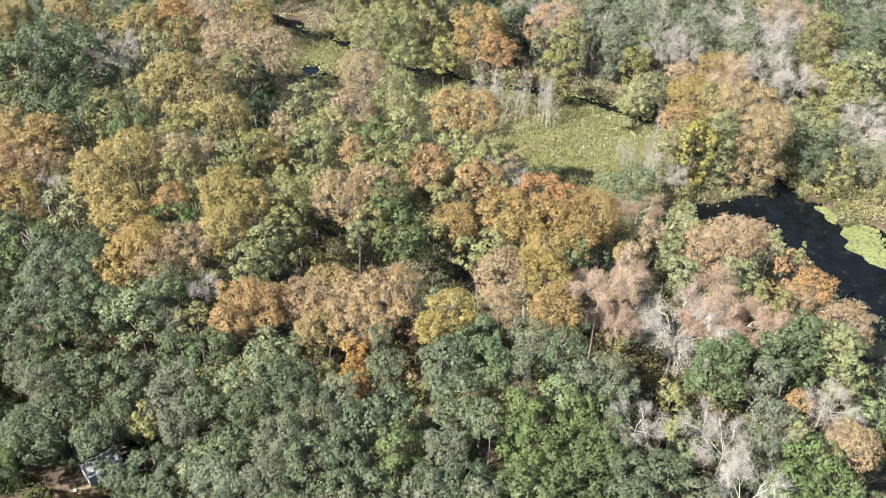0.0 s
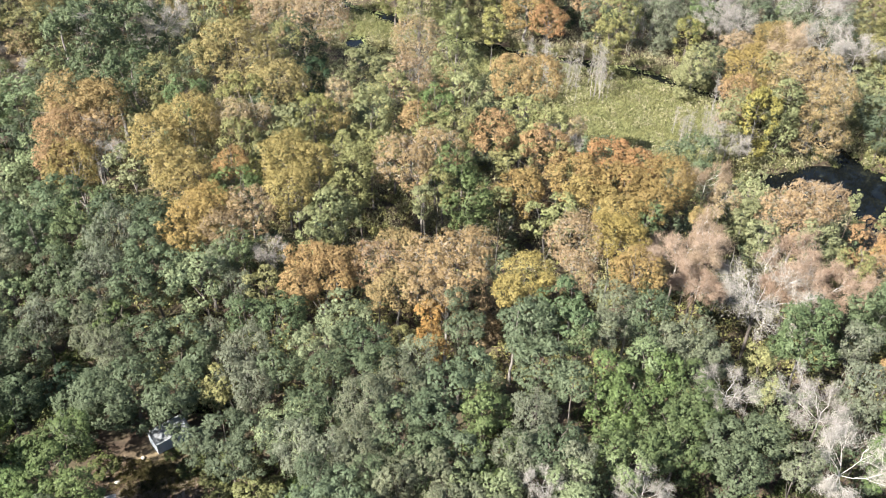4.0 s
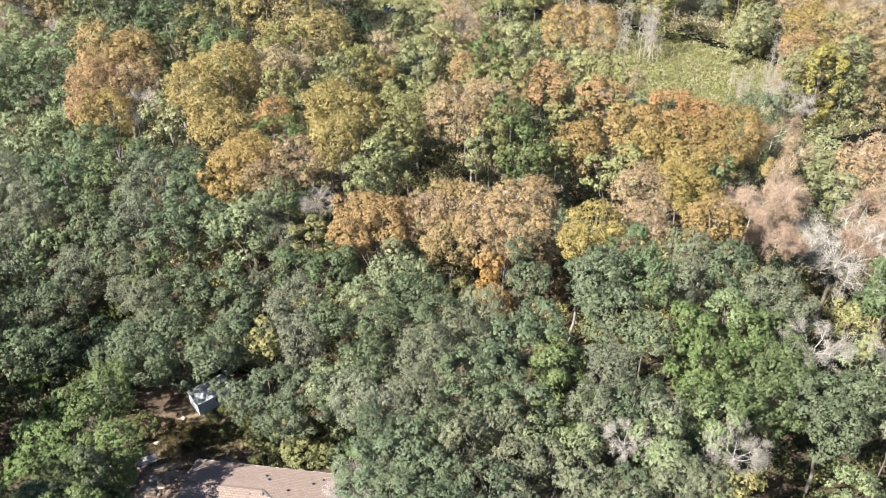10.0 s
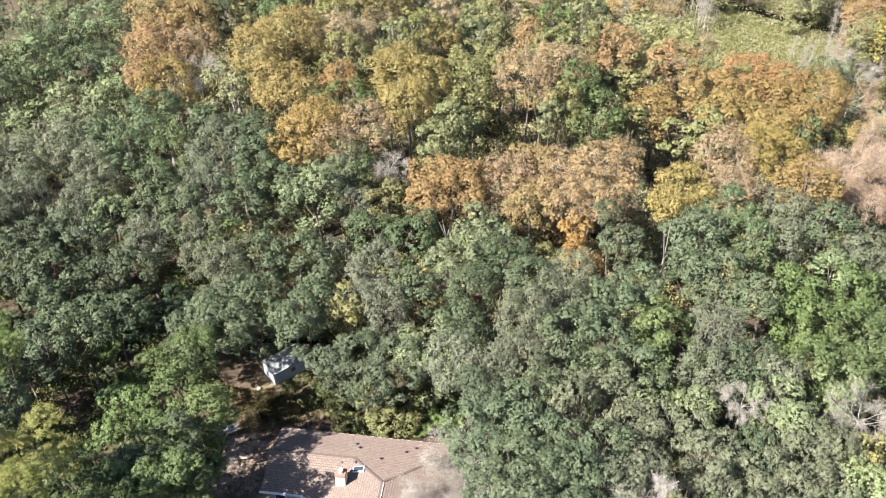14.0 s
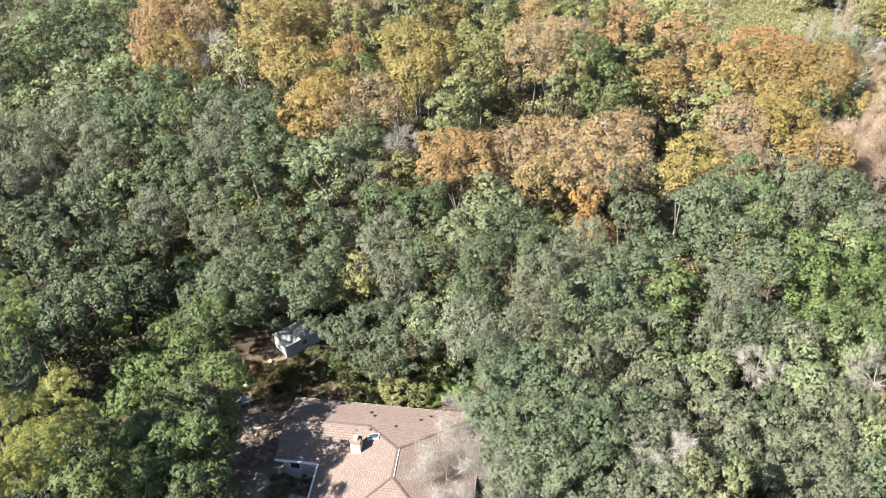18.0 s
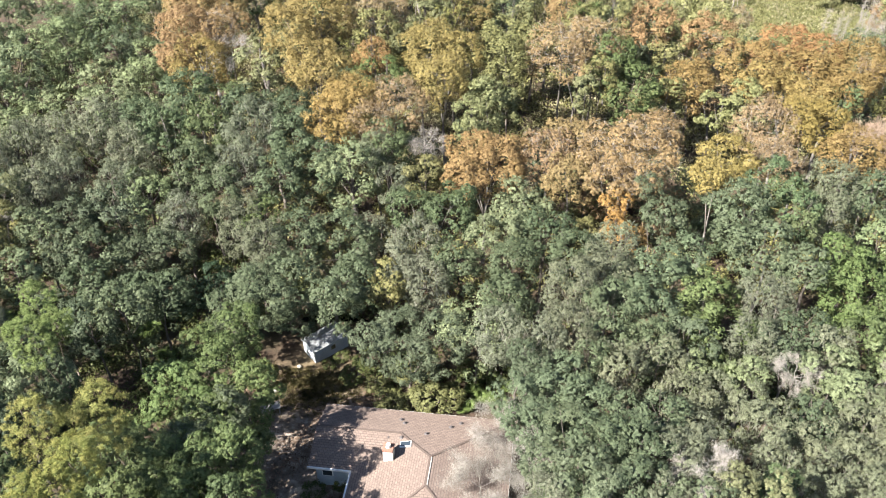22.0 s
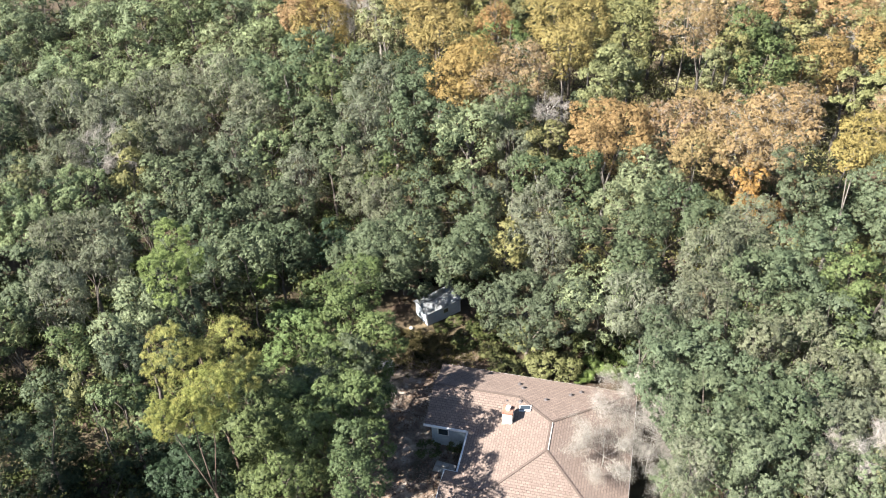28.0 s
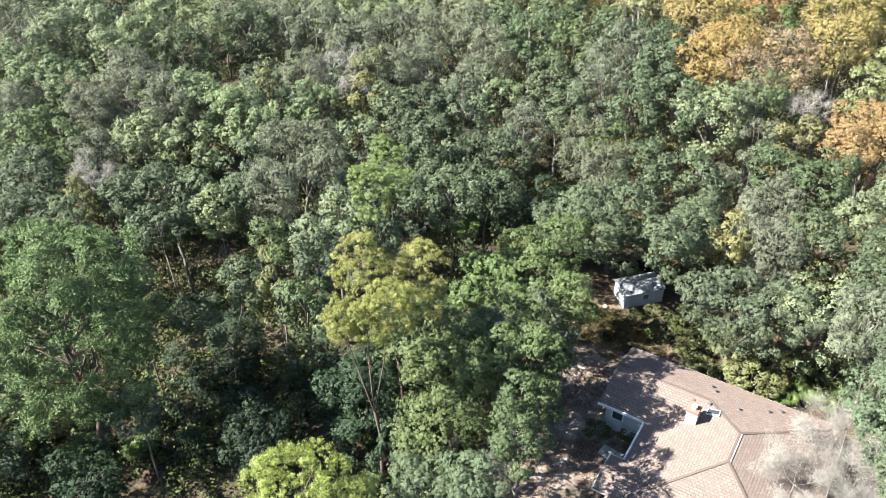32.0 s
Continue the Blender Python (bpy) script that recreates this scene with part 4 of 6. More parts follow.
plant("olive_hardwood", (-47.8, 65.6, 9.9, 2.2))
plant("olive_hardwood", (-10.9, 58.8, 9.3, 1.9))
plant("olive_hardwood", (-7.5, 71.5, 11.8, 1.9))
plant("olive_hardwood", (27.2, 38.2, 14.3, 1.8))
plant("olive_hardwood", (44.2, 60.3, 10.9, 1.6))
plant("olive_hardwood", (8.0, 64.8, 9.9, 1.5))
plant("olive_hardwood", (-48.0, 32.1, 10.2, 1.4))
plant("yellow_green_hardwood", (100.0, 142.2, 9.5, 4.7), (95.1, 137.2, 6.7, 3.8))
plant("yellow_green_hardwood", (80.9, 111.7, 5.9, 4.6))
plant("yellow_green_hardwood", (14.4, 155.9, 10.8, 4.5))
plant("yellow_green_hardwood", (85.2, 131.4, 5.3, 4.4), (88.3, 130.1, 4.4, 3.7))
plant("yellow_green_hardwood", (14.5, 115.0, 17.0, 4.3))
plant("yellow_green_hardwood", (59.8, 142.2, 5.1, 4.2), (56.7, 137.5, 4.9, 2.8))
plant("yellow_green_hardwood", (2.7, 103.5, 15.3, 3.8))
plant("yellow_green_hardwood", (-24.9, 131.0, 17.1, 3.5))
plant("yellow_green_hardwood", (-26.6, 90.8, 13.2, 3.5))
plant("yellow_green_hardwood", (54.5, 95.7, 7.0, 3.3))
plant("yellow_green_hardwood", (67.2, 119.6, 9.4, 3.3), (67.2, 119.3, 4.5, 3.1))
plant("yellow_green_hardwood", (23.2, 102.8, 14.7, 3.2), (26.9, 101.4, 14.8, 2.8))
plant("yellow_green_hardwood", (15.5, 105.5, 17.0, 3.1))
plant("yellow_green_hardwood", (57.3, 80.3, 10.3, 3.0))
plant("yellow_green_hardwood", (-7.6, 99.5, 15.4, 3.0), (-10.1, 95.9, 14.8, 2.2))
plant("yellow_green_hardwood", (-1.2, 82.5, 13.2, 3.0), (0.8, 84.1, 12.4, 2.0), (-2.8, 79.3, 13.4, 2.3))
plant("yellow_green_hardwood", (59.1, 119.2, 8.0, 3.0), (59.1, 118.9, 3.5, 2.8))
plant("yellow_green_hardwood", (4.7, 113.0, 16.8, 2.8), (0.6, 115.7, 16.5, 2.8))
plant("yellow_green_hardwood", (64.9, 67.0, 11.3, 2.8), (63.7, 62.8, 11.7, 2.3))
plant("yellow_green_hardwood", (15.6, 139.1, 13.1, 2.7))
plant("yellow_green_hardwood", (41.1, 154.5, 8.4, 2.4))
plant("yellow_green_hardwood", (-49.4, 69.8, 10.0, 2.4))
plant("yellow_green_hardwood", (50.0, 79.5, 12.0, 2.4))
plant("yellow_green_hardwood", (26.7, 82.7, 13.2, 2.3), (23.8, 84.2, 11.8, 2.0))
plant("yellow_green_hardwood", (50.7, 87.6, 9.8, 2.2))
plant("yellow_green_hardwood", (19.7, 88.3, 11.3, 2.1))
plant("yellow_green_hardwood", (11.2, 29.6, 17.8, 1.8), (13.1, 29.6, 17.8, 1.7))
plant("yellow_green_hardwood", (10.0, 86.3, 13.0, 1.7))
plant("yellow_green_hardwood", (-39.9, 37.7, 11.7, 1.7))
plant("yellow_green_hardwood", (-61.4, 41.2, 10.4, 1.5))
plant("golden_cypress", (-17.4, 115.1, 18.0, 6.1), (-9.9, 108.1, 17.1, 4.0))
plant("golden_cypress", (65.5, 132.7, 8.3, 4.9))
plant("golden_cypress", (-38.1, 105.0, 15.4, 4.8), (-34.5, 105.1, 15.8, 3.7))
plant("golden_cypress", (-29.9, 141.8, 16.4, 4.6))
plant("golden_cypress", (-11.4, 144.6, 16.6, 4.6))
plant("golden_cypress", (-56.6, 145.9, 15.4, 4.3), (-53.9, 148.2, 15.6, 3.6))
plant("golden_cypress", (-20.0, 96.8, 17.4, 4.3), (-23.6, 93.1, 17.2, 3.7), (-20.7, 89.0, 15.7, 2.8), (-19.3, 87.7, 14.0, 3.7))
plant("golden_cypress", (-44.4, 149.5, 15.7, 4.3))
plant("golden_cypress", (-7.1, 91.5, 15.2, 4.1), (-4.3, 89.7, 15.8, 2.7), (-5.8, 83.6, 15.7, 3.3))
plant("golden_cypress", (40.5, 88.1, 14.2, 4.0), (34.9, 88.9, 13.5, 3.5), (37.6, 83.2, 14.3, 2.5))
plant("golden_cypress", (74.0, 147.4, 7.4, 4.0))
plant("golden_cypress", (-33.9, 91.6, 13.8, 3.8))
plant("golden_cypress", (-15.4, 82.6, 13.4, 3.8), (-17.2, 78.9, 13.2, 3.3))
plant("golden_cypress", (22.7, 90.8, 11.3, 3.5), (29.3, 91.1, 13.0, 3.5))
plant("golden_cypress", (7.3, 76.6, 12.2, 3.2), (6.8, 69.9, 12.1, 2.7))
plant("golden_cypress", (32.3, 68.3, 15.9, 3.1))
plant("golden_cypress", (30.2, 86.0, 13.1, 3.1), (33.2, 81.8, 13.5, 3.0))
plant("golden_cypress", (20.8, 69.1, 14.3, 2.9), (18.8, 66.4, 14.9, 2.0))
plant("golden_cypress", (32.5, 77.1, 13.5, 2.9), (31.6, 79.4, 13.5, 2.6))
plant("golden_cypress", (-2.5, 102.2, 14.8, 2.4))
plant("golden_cypress", (42.9, 81.7, 13.4, 1.6))
plant("rust_cypress", (30.2, 162.3, 8.4, 5.8))
plant("rust_cypress", (-25.1, 144.6, 16.4, 4.7))
plant("rust_cypress", (33.8, 94.4, 13.1, 4.0), (37.7, 91.9, 14.1, 2.7))
plant("rust_cypress", (-37.0, 97.4, 15.3, 4.0), (-37.0, 93.1, 14.1, 2.5))
plant("rust_cypress", (22.6, 111.3, 17.4, 3.8), (26.4, 110.7, 17.5, 3.8))
plant("rust_cypress", (-0.8, 72.9, 11.8, 3.7), (0.6, 74.0, 12.6, 2.1), (-3.1, 74.3, 13.0, 2.2), (-3.5, 70.2, 12.6, 2.1))
plant("rust_cypress", (33.1, 151.4, 9.0, 3.5))
plant("rust_cypress", (19.2, 99.5, 14.5, 3.3), (26.1, 97.8, 13.8, 3.1))
plant("rust_cypress", (61.4, 126.1, 7.9, 3.0), (61.4, 125.8, 3.4, 2.9))
plant("rust_cypress", (67.7, 80.4, 9.2, 2.5))
plant("rust_cypress", (9.1, 102.3, 15.6, 2.4))
plant("rust_cypress", (-14.0, 90.2, 15.1, 2.3))
plant("rust_cypress", (57.4, 59.2, 11.3, 1.2))
plant("tan_cypress", (45.2, 165.0, 8.7, 5.7))
plant("tan_cypress", (72.1, 124.5, 11.0, 5.3), (73.4, 119.1, 10.6, 4.4), (73.4, 118.8, 4.0, 4.2))
plant("tan_cypress", (-14.3, 135.4, 16.8, 4.7), (-6.8, 131.6, 16.6, 4.6))
plant("tan_cypress", (-18.5, 145.8, 16.5, 4.7))
plant("tan_cypress", (9.1, 125.8, 16.3, 3.9))
plant("tan_cypress", (7.7, 91.5, 15.1, 3.8), (11.6, 94.6, 14.8, 3.6))
plant("tan_cypress", (13.5, 71.4, 14.6, 3.6), (15.4, 73.6, 14.8, 2.7), (10.2, 72.4, 13.8, 3.0), (12.9, 67.6, 13.8, 1.9), (10.3, 68.1, 13.3, 2.0))
plant("tan_cypress", (7.9, 111.1, 17.1, 3.6))
plant("tan_cypress", (59.0, 88.6, 10.9, 3.5), (61.9, 89.4, 10.9, 2.8), (55.3, 86.7, 10.7, 3.3))
plant("tan_cypress", (28.0, 78.0, 12.9, 3.5), (26.7, 71.7, 12.9, 2.4))
plant("tan_cypress", (68.3, 148.9, 5.5, 3.5))
plant("tan_cypress", (-32.8, 97.2, 15.5, 3.3))
plant("tan_cypress", (-15.3, 99.3, 16.6, 3.2), (-12.3, 101.1, 15.6, 2.4))
plant("tan_cypress", (68.4, 72.4, 9.9, 3.2))
plant("tan_cypress", (-10.4, 82.0, 14.3, 3.0), (-13.3, 79.1, 13.5, 2.6))
plant("tan_cypress", (4.8, 74.3, 12.4, 2.8))
plant("tan_cypress", (60.0, 52.9, 11.7, 2.7))
plant("tan_cypress", (81.5, 104.7, 6.7, 2.6), (81.5, 104.4, 2.8, 2.5))
plant("tan_cypress", (64.9, 78.3, 8.2, 2.3))
plant("tan_cypress", (-2.2, 109.7, 15.4, 2.1))
plant("tan_cypress", (47.9, 88.7, 11.2, 2.1))
plant("tan_cypress", (30.7, 101.7, 14.4, 1.6))
plant("golden_maple", (62.4, 118.0, 7.7, 3.7))
plant("golden_maple", (22.8, 151.7, 8.7, 2.3))
plant("orange_maple", (10.7, 66.5, 11.7, 1.6), (10.4, 64.2, 10.9, 1.2))
plant("orange_maple", (11.5, 60.8, 11.8, 1.1))
plant("bare_tree", (87.3, 162.1, 9.0, 7.5))
plant("bare_tree", (47.8, 71.7, 10.9, 5.3))
plant("bare_tree", (69.4, 161.8, 8.0, 5.0))
plant("bare_tree", (88.4, 143.4, 8.3, 4.8))
plant("bare_tree", (82.7, 145.4, 8.4, 4.4))
plant("bare_tree", (-31.1, 129.2, 17.8, 4.1))
plant("bare_tree", (47.4, 46.9, 11.5, 4.0))
plant("bare_tree", (95.9, 128.6, 4.8, 4.0))
plant("bare_tree", (70.5, 156.3, 6.8, 3.9))
plant("bare_tree", (97.7, 135.7, 5.5, 3.8))
plant("bare_tree", (47.8, 53.2, 11.4, 3.6))
plant("bare_tree", (39.4, 55.8, 11.7, 2.9))
plant("bare_tree", (-52.6, 68.3, 10.1, 2.8))
plant("bare_tree", (60.3, 57.9, 11.8, 2.5))
plant("bare_tree", (-30.9, 93.9, 14.3, 2.4))
plant("bare_tree", (27.9, 41.7, 14.0, 2.2))
plant("bare_tree", (10.3, 31.8, 17.6, 2.0))
plant("bare_tree", (-7.7, 76.3, 12.5, 1.9))
plant("bare_tree", (-60.6, 42.7, 11.3, 1.8))
plant("bare_tree", (19.9, 43.0, 13.8, 1.6))
plant("bare_cypress", (97.4, 167.6, 8.4, 6.8))
plant("bare_cypress", (75.9, 143.0, 7.2, 5.8))
plant("bare_cypress", (52.4, 74.0, 11.1, 4.4))
plant("bare_cypress", (54.8, 71.3, 11.2, 4.0))
plant("bare_cypress", (39.1, 75.8, 13.0, 3.9))
plant("bare_cypress", (42.2, 77.0, 12.8, 3.6))
plant("bare_cypress", (39.8, 69.8, 13.0, 3.0))
plant("bare_cypress", (48.4, 96.8, 9.3, 2.9))
plant("pale_oak", (-15.1, 73.9, 10.9, 3.6))
plant("pale_oak", (-82.8, 66.7, 11.0, 3.5), (-84.0, 62.8, 11.1, 3.1))
plant("pale_oak", (-76.2, 72.4, 11.1, 3.2), (-75.3, 66.3, 11.1, 2.7))
plant("pale_oak", (-77.8, 53.2, 11.0, 3.1), (-74.6, 54.4, 11.0, 2.8), (-83.1, 57.1, 11.2, 2.7))
plant("pale_oak", (1.3, 65.3, 11.1, 3.1), (-1.2, 61.9, 11.1, 2.7))
plant("pale_oak", (-75.0, 62.3, 11.0, 2.9))
plant("pale_oak", (-36.1, 72.4, 9.0, 2.9))
plant("pale_oak", (-56.8, 57.6, 10.8, 2.8), (-53.4, 55.3, 10.9, 2.4), (-61.4, 57.7, 11.0, 2.6), (-52.1, 60.1, 10.6, 2.2))
plant("pale_oak", (-68.5, 69.3, 11.1, 2.7))
plant("pale_oak", (-57.4, 50.6, 10.9, 2.6), (-61.6, 49.6, 11.0, 2.5))
plant("pale_oak", (-51.1, 62.5, 10.2, 2.5))
plant("pale_oak", (-44.9, 65.9, 9.2, 2.3))
plant("pale_oak", (-53.9, 82.5, 10.8, 2.2))
plant("pale_oak", (31.7, 58.3, 13.0, 2.2))
plant("pale_oak", (-44.9, 60.0, 9.2, 2.2))
plant("pale_oak", (22.4, 39.9, 14.2, 2.1), (22.6, 42.8, 13.9, 2.0))
plant("pale_oak", (25.4, 34.6, 14.2, 2.1))
plant("pale_oak", (-65.8, 56.4, 11.3, 2.0))
plant("pale_oak", (16.6, 42.6, 13.0, 1.9), (13.0, 43.4, 13.4, 1.4))
plant("pale_oak", (-48.5, 42.8, 11.3, 1.9))
plant("pale_oak", (27.6, 44.2, 13.7, 1.9))
plant("pale_oak", (-37.7, 43.9, 13.6, 1.8), (-36.3, 43.1, 13.0, 1.7), (-38.1, 40.4, 13.3, 1.7))
plant("yellow_pine", (-27.7, 36.8, 16.6, 2.1), (-30.3, 34.4, 18.4, 1.7))
plant("yellow_pine", (-27.3, 32.2, 17.8, 1.7), (-27.8, 30.4, 18.0, 1.4), (-29.2, 29.7, 18.3, 1.2))
plant("yellow_conifer", (-54.5, 59.7, 13.6, 1.6))
plant("yellow_conifer", (65.8, 82.9, 12.6, 1.1))
plant("yellow_conifer", (63.0, 85.2, 13.7, 1.1))
plant("yellow_conifer", (41.4, 51.9, 15.1, 1.1))
plant("yellow_conifer", (53.7, 52.0, 14.9, 1.1))
plant("pale_bare_tree", (-0.6, 44.0, 6.5, 2.5))
plant("pale_bare_tree", (-2.7, 39.0, 6.6, 2.2))
plant("pale_bare_tree", (2.1, 37.7, 6.7, 2.0))
plant("pale_bare_tree", (0.8, 40.7, 6.8, 1.9))
plant("young_pine", (-26.5, 20.6, 15.0, 3.2))
plant("young_pine", (-34.3, 43.3, 17.3, 1.8), (-33.5, 45.2, 16.6, 1.2), (-35.1, 46.6, 17.5, 1.5))
plant("pine", (-47.9, 25.9, 15.0, 5.8))
# mass below the yellow pines, its shade painted into the leaves
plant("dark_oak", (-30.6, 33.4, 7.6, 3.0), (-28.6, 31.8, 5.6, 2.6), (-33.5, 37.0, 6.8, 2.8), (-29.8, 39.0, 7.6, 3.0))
plant("live_oak", (4.5, 40.0, 8.5, 3.6), (3.8, 33.5, 9.5, 3.8), (3.2, 47.0, 8.0, 3.4))

# ---- the woods between them ----


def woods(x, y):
    """The land planted with woods: two wedges cut to fit the camera's view."""
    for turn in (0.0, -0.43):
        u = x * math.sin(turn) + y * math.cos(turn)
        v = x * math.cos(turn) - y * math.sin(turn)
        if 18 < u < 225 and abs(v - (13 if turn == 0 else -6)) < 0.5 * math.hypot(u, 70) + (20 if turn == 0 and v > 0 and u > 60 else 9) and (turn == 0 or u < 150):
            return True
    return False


def clearing(x, y):
    """The yard, the house, the marsh and the water, where no tree stands, with strips left open to fit the camera's
    view.
    """
    if -23.5 < x < 3.5 and 18 < y < 53 - 0.12 * (x + 12):
        return True
    # the second strip is left treeless so that sun reaches the shed
    if -24.5 < x < -11.5 and 50 < y < 63 or -29 < x < -24 and 51 < y < 56.5:
        return True
    # kept open so that the creek shows from the camera
    if -14 < x < 12 and 146 < y < 190 or 40 < x < 60 and 136 < y < 158:
        return True
    if in_marsh(x, y) < 1.0 or in_marsh(x, y + 6) < 0.8:
        return True
    # sight lines from the camera to the creek, then to the pond
    if y > 125 and any(water_distance(x * k, y * k) < 0.3 and (-14 < x * k < 9 or 37 < x * k < 60) for k in (1.03, 1.06, 1.09)):
        return True
    if y > 60 and x > 45 and any(water_distance(x + 0.5 * s, y + 0.85 * s) < -0.5 for s in (4, 7, 10)):
        return True
    return y > 60 and (water_distance(x, y) < 1.5 or water_distance(x, y + 7) < 0.5)


def fill_woods():
    rng = random.Random(7)
    step = 5.8
    for j in range(int(215 / step)):
        for i in range(int(280 / step)):
            x = -135 + step * (i + rng.random() * 0.9)
            y = 16 + step * (j + rng.random() * 0.9)
            r = rng.uniform(2.3, 3.5)
            mid = rng.uniform(3.6, 6.8)
            kind_pick = rng.random()
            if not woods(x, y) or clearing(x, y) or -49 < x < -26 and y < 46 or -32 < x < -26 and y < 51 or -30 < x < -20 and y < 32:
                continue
            if any(math.hypot(x - a, y - b) < 0.62 * c + 0.48 * r for a, b, c in PLANTED):
                continue
            swamp = y > (72 if x > 34 else 63) - 0.05 * x + 5 * math.sin(x * 0.12) + max(0.0, -18 - x) * 1.6
            if swamp:
                kind = "young_bare" if y > 100 and kind_pick < (0.28 if x > 30 else 0.1) else "young_mossy" if y > 118 and x > 38 and kind_pick < 0.45 else "young_cypress" if kind_pick < 0.2 else "young_swamp_tree" if kind_pick < 0.32 else "young_laurel" if kind_pick < 0.52 else "young_oak"
            else:
                kind = "young_pale" if x < -30 and y > 50 and kind_pick < (0.65 if y > 76 else 0.12) else "young_oak" if kind_pick < 0.75 else "young_pale"
            if swamp and y < 150:
                mid = mid * 0.8
            if not swamp:
                mid, r = mid + (2.6 if x < -25 and y > 52 else 1.2), r * 1.08
            if y > 150:
                mid, r = mid + 1.5, r * 1.25
            plant(kind, (x, y, mid, r))


fill_woods()

# ---- house ----
TURN = -7.03
RIDGE_HALF, RUN_SIDE, RUN_BACK = 1.31, 6.17, 5.76
RIDGE_Z, EAVE_Z = 5.57, 3.78
WING_EAVE, WING_END = 0.59, -9.68
WING_RIDGE, WING_Z, WING_JOIN = 3.95, 4.75, -2.82
BACK = RIDGE_HALF + RUN_BACK
FRONT = -RIDGE_HALF - RUN_SIDE
SLOPE_A, SLOPE_B = (RIDGE_Z - EAVE_Z) / RUN_SIDE, (RIDGE_Z - EAVE_Z) / RUN_BACK


def box(name, size, at=(0, 0, 0), bevel=0.0):
    bm = bmesh.new()
    bmesh.ops.create_cube(bm, size=1.0)
    bmesh.ops.scale(bm, vec=size, verts=bm.verts)
    bmesh.ops.translate(bm, vec=at, verts=bm.verts)
    if bevel:
        bmesh.ops.bevel(bm, geom=bm.edges[:], offset=bevel, segments=2, affect="EDGES")
    me = bpy.data.meshes.new(name)
    bm.to_mesh(me)
    bm.free()
    return me


def plain_material(name, colour, rough=0.7, vary=0.25, scale=4.0, metal=0.0, spec=0.3, relief=0.3):
    k = Nodes(name)
    n, m = k.noise(scale, 5.0, 0.65), k.noise(scale * 9, 3.0)
    lo = tuple(c * (1 - vary) for c in colour)
    hi = tuple(min(1.0, c * (1 + vary * 0.6)) for c in colour)
    col = k.ramp(n, [(0.3, lo), (0.55, colour), (0.75, hi)])
    col = k.mix(k.map(m, 0.35, 0.7, 0.0, vary), col, tuple(c * 0.6 for c in colour))
    k.bump(m, relief, 0.01)
    return k.done(col, rough, metal, spec)


def shingle_material():
    k = Nodes("roof_shingles")
    uv = k.t.nodes.new("ShaderNodeUVMap")
    b = k.add("ShaderNodeTexBrick", Scale=1.0, Mortar_Size=0.02, Mortar_Smooth=0.3, Bias=0.0, Brick_Width=0.3, Row_Height=0.2)
    b.inputs["Color1"].default_value = (0.166, 0.124, 0.106, 1)
    b.inputs["Color2"].default_value = (0.112, 0.083, 0.072, 1)
    b.inputs["Mortar"].default_value = (0.05, 0.036, 0.032, 1)
    k.link(uv.outputs[0], b.inputs["Vector"])
    big, fine = k.noise(0.45, 5.0, 0.65), k.noise(14.0, 4.0, 0.7)
    col = k.mix(k.map(big, 0.35, 0.7, 0.0, 0.5), b.outputs["Color"], (0.122, 0.096, 0.083))
    col = k.mix(k.map(fine, 0.35, 0.7, 0.0, 0.4), col, (0.232, 0.183, 0.151))
    k.bump(b.outputs["Fac"], -0.5, 0.02)
    return k.done(col, 0.92)


SHINGLE = shingle_material()
WHITE_TRIM = plain_material("white_trim", (0.55, 0.56, 0.56), 0.5, 0.2)
SIDING = plain_material("pale_blue_siding", (0.25, 0.3, 0.345), 0.6, 0.2)
STUCCO = plain_material("cream_stucco", (0.66, 0.63, 0.58), 0.8, 0.18)
BRICK_RED = plain_material("chimney_brick", (0.238, 0.125, 0.092), 0.85, 0.35, 8.0)
GLASS = plain_material("window_glass", (0.03, 0.04, 0.05), 0.05, 0.2, 2.0, 0.0, 0.6, 0.0)
DARK_METAL = plain_material("vent_metal", (0.09, 0.08, 0.08), 0.6, 0.3)
CONCRETE = plain_material("weathered_concrete", (0.297, 0.290, 0.271), 0.9, 0.35, 3.0)


def clip(poly, axis, limit, keep_above):
    out = []
    for a, b in zip(poly, poly[1:] + poly[:1]):
        da, db = a[axis] - limit, b[axis] - limit
        if not keep_above:
            da, db = -da, -db
        if da >= 0:
            out.append(a)
        if da * db < 0:
            s = da / (da - db)
            out.append(tuple(p + s * (q - p) for p, q in zip(a, b)))
    return out


def prism(name, top, depth):
    """A sheet of the given top corners, depth metres thick."""
    n = len(top)
    verts = list(top) + [(x, y, z - depth) for x, y, z in top]
    faces = [tuple(range(n)), tuple(range(2 * n - 1, n - 1, -1))] + [(i, n + i, n + (i + 1) % n, (i + 1) % n) for i in range(n)]
    return mesh_of(name, verts, faces)


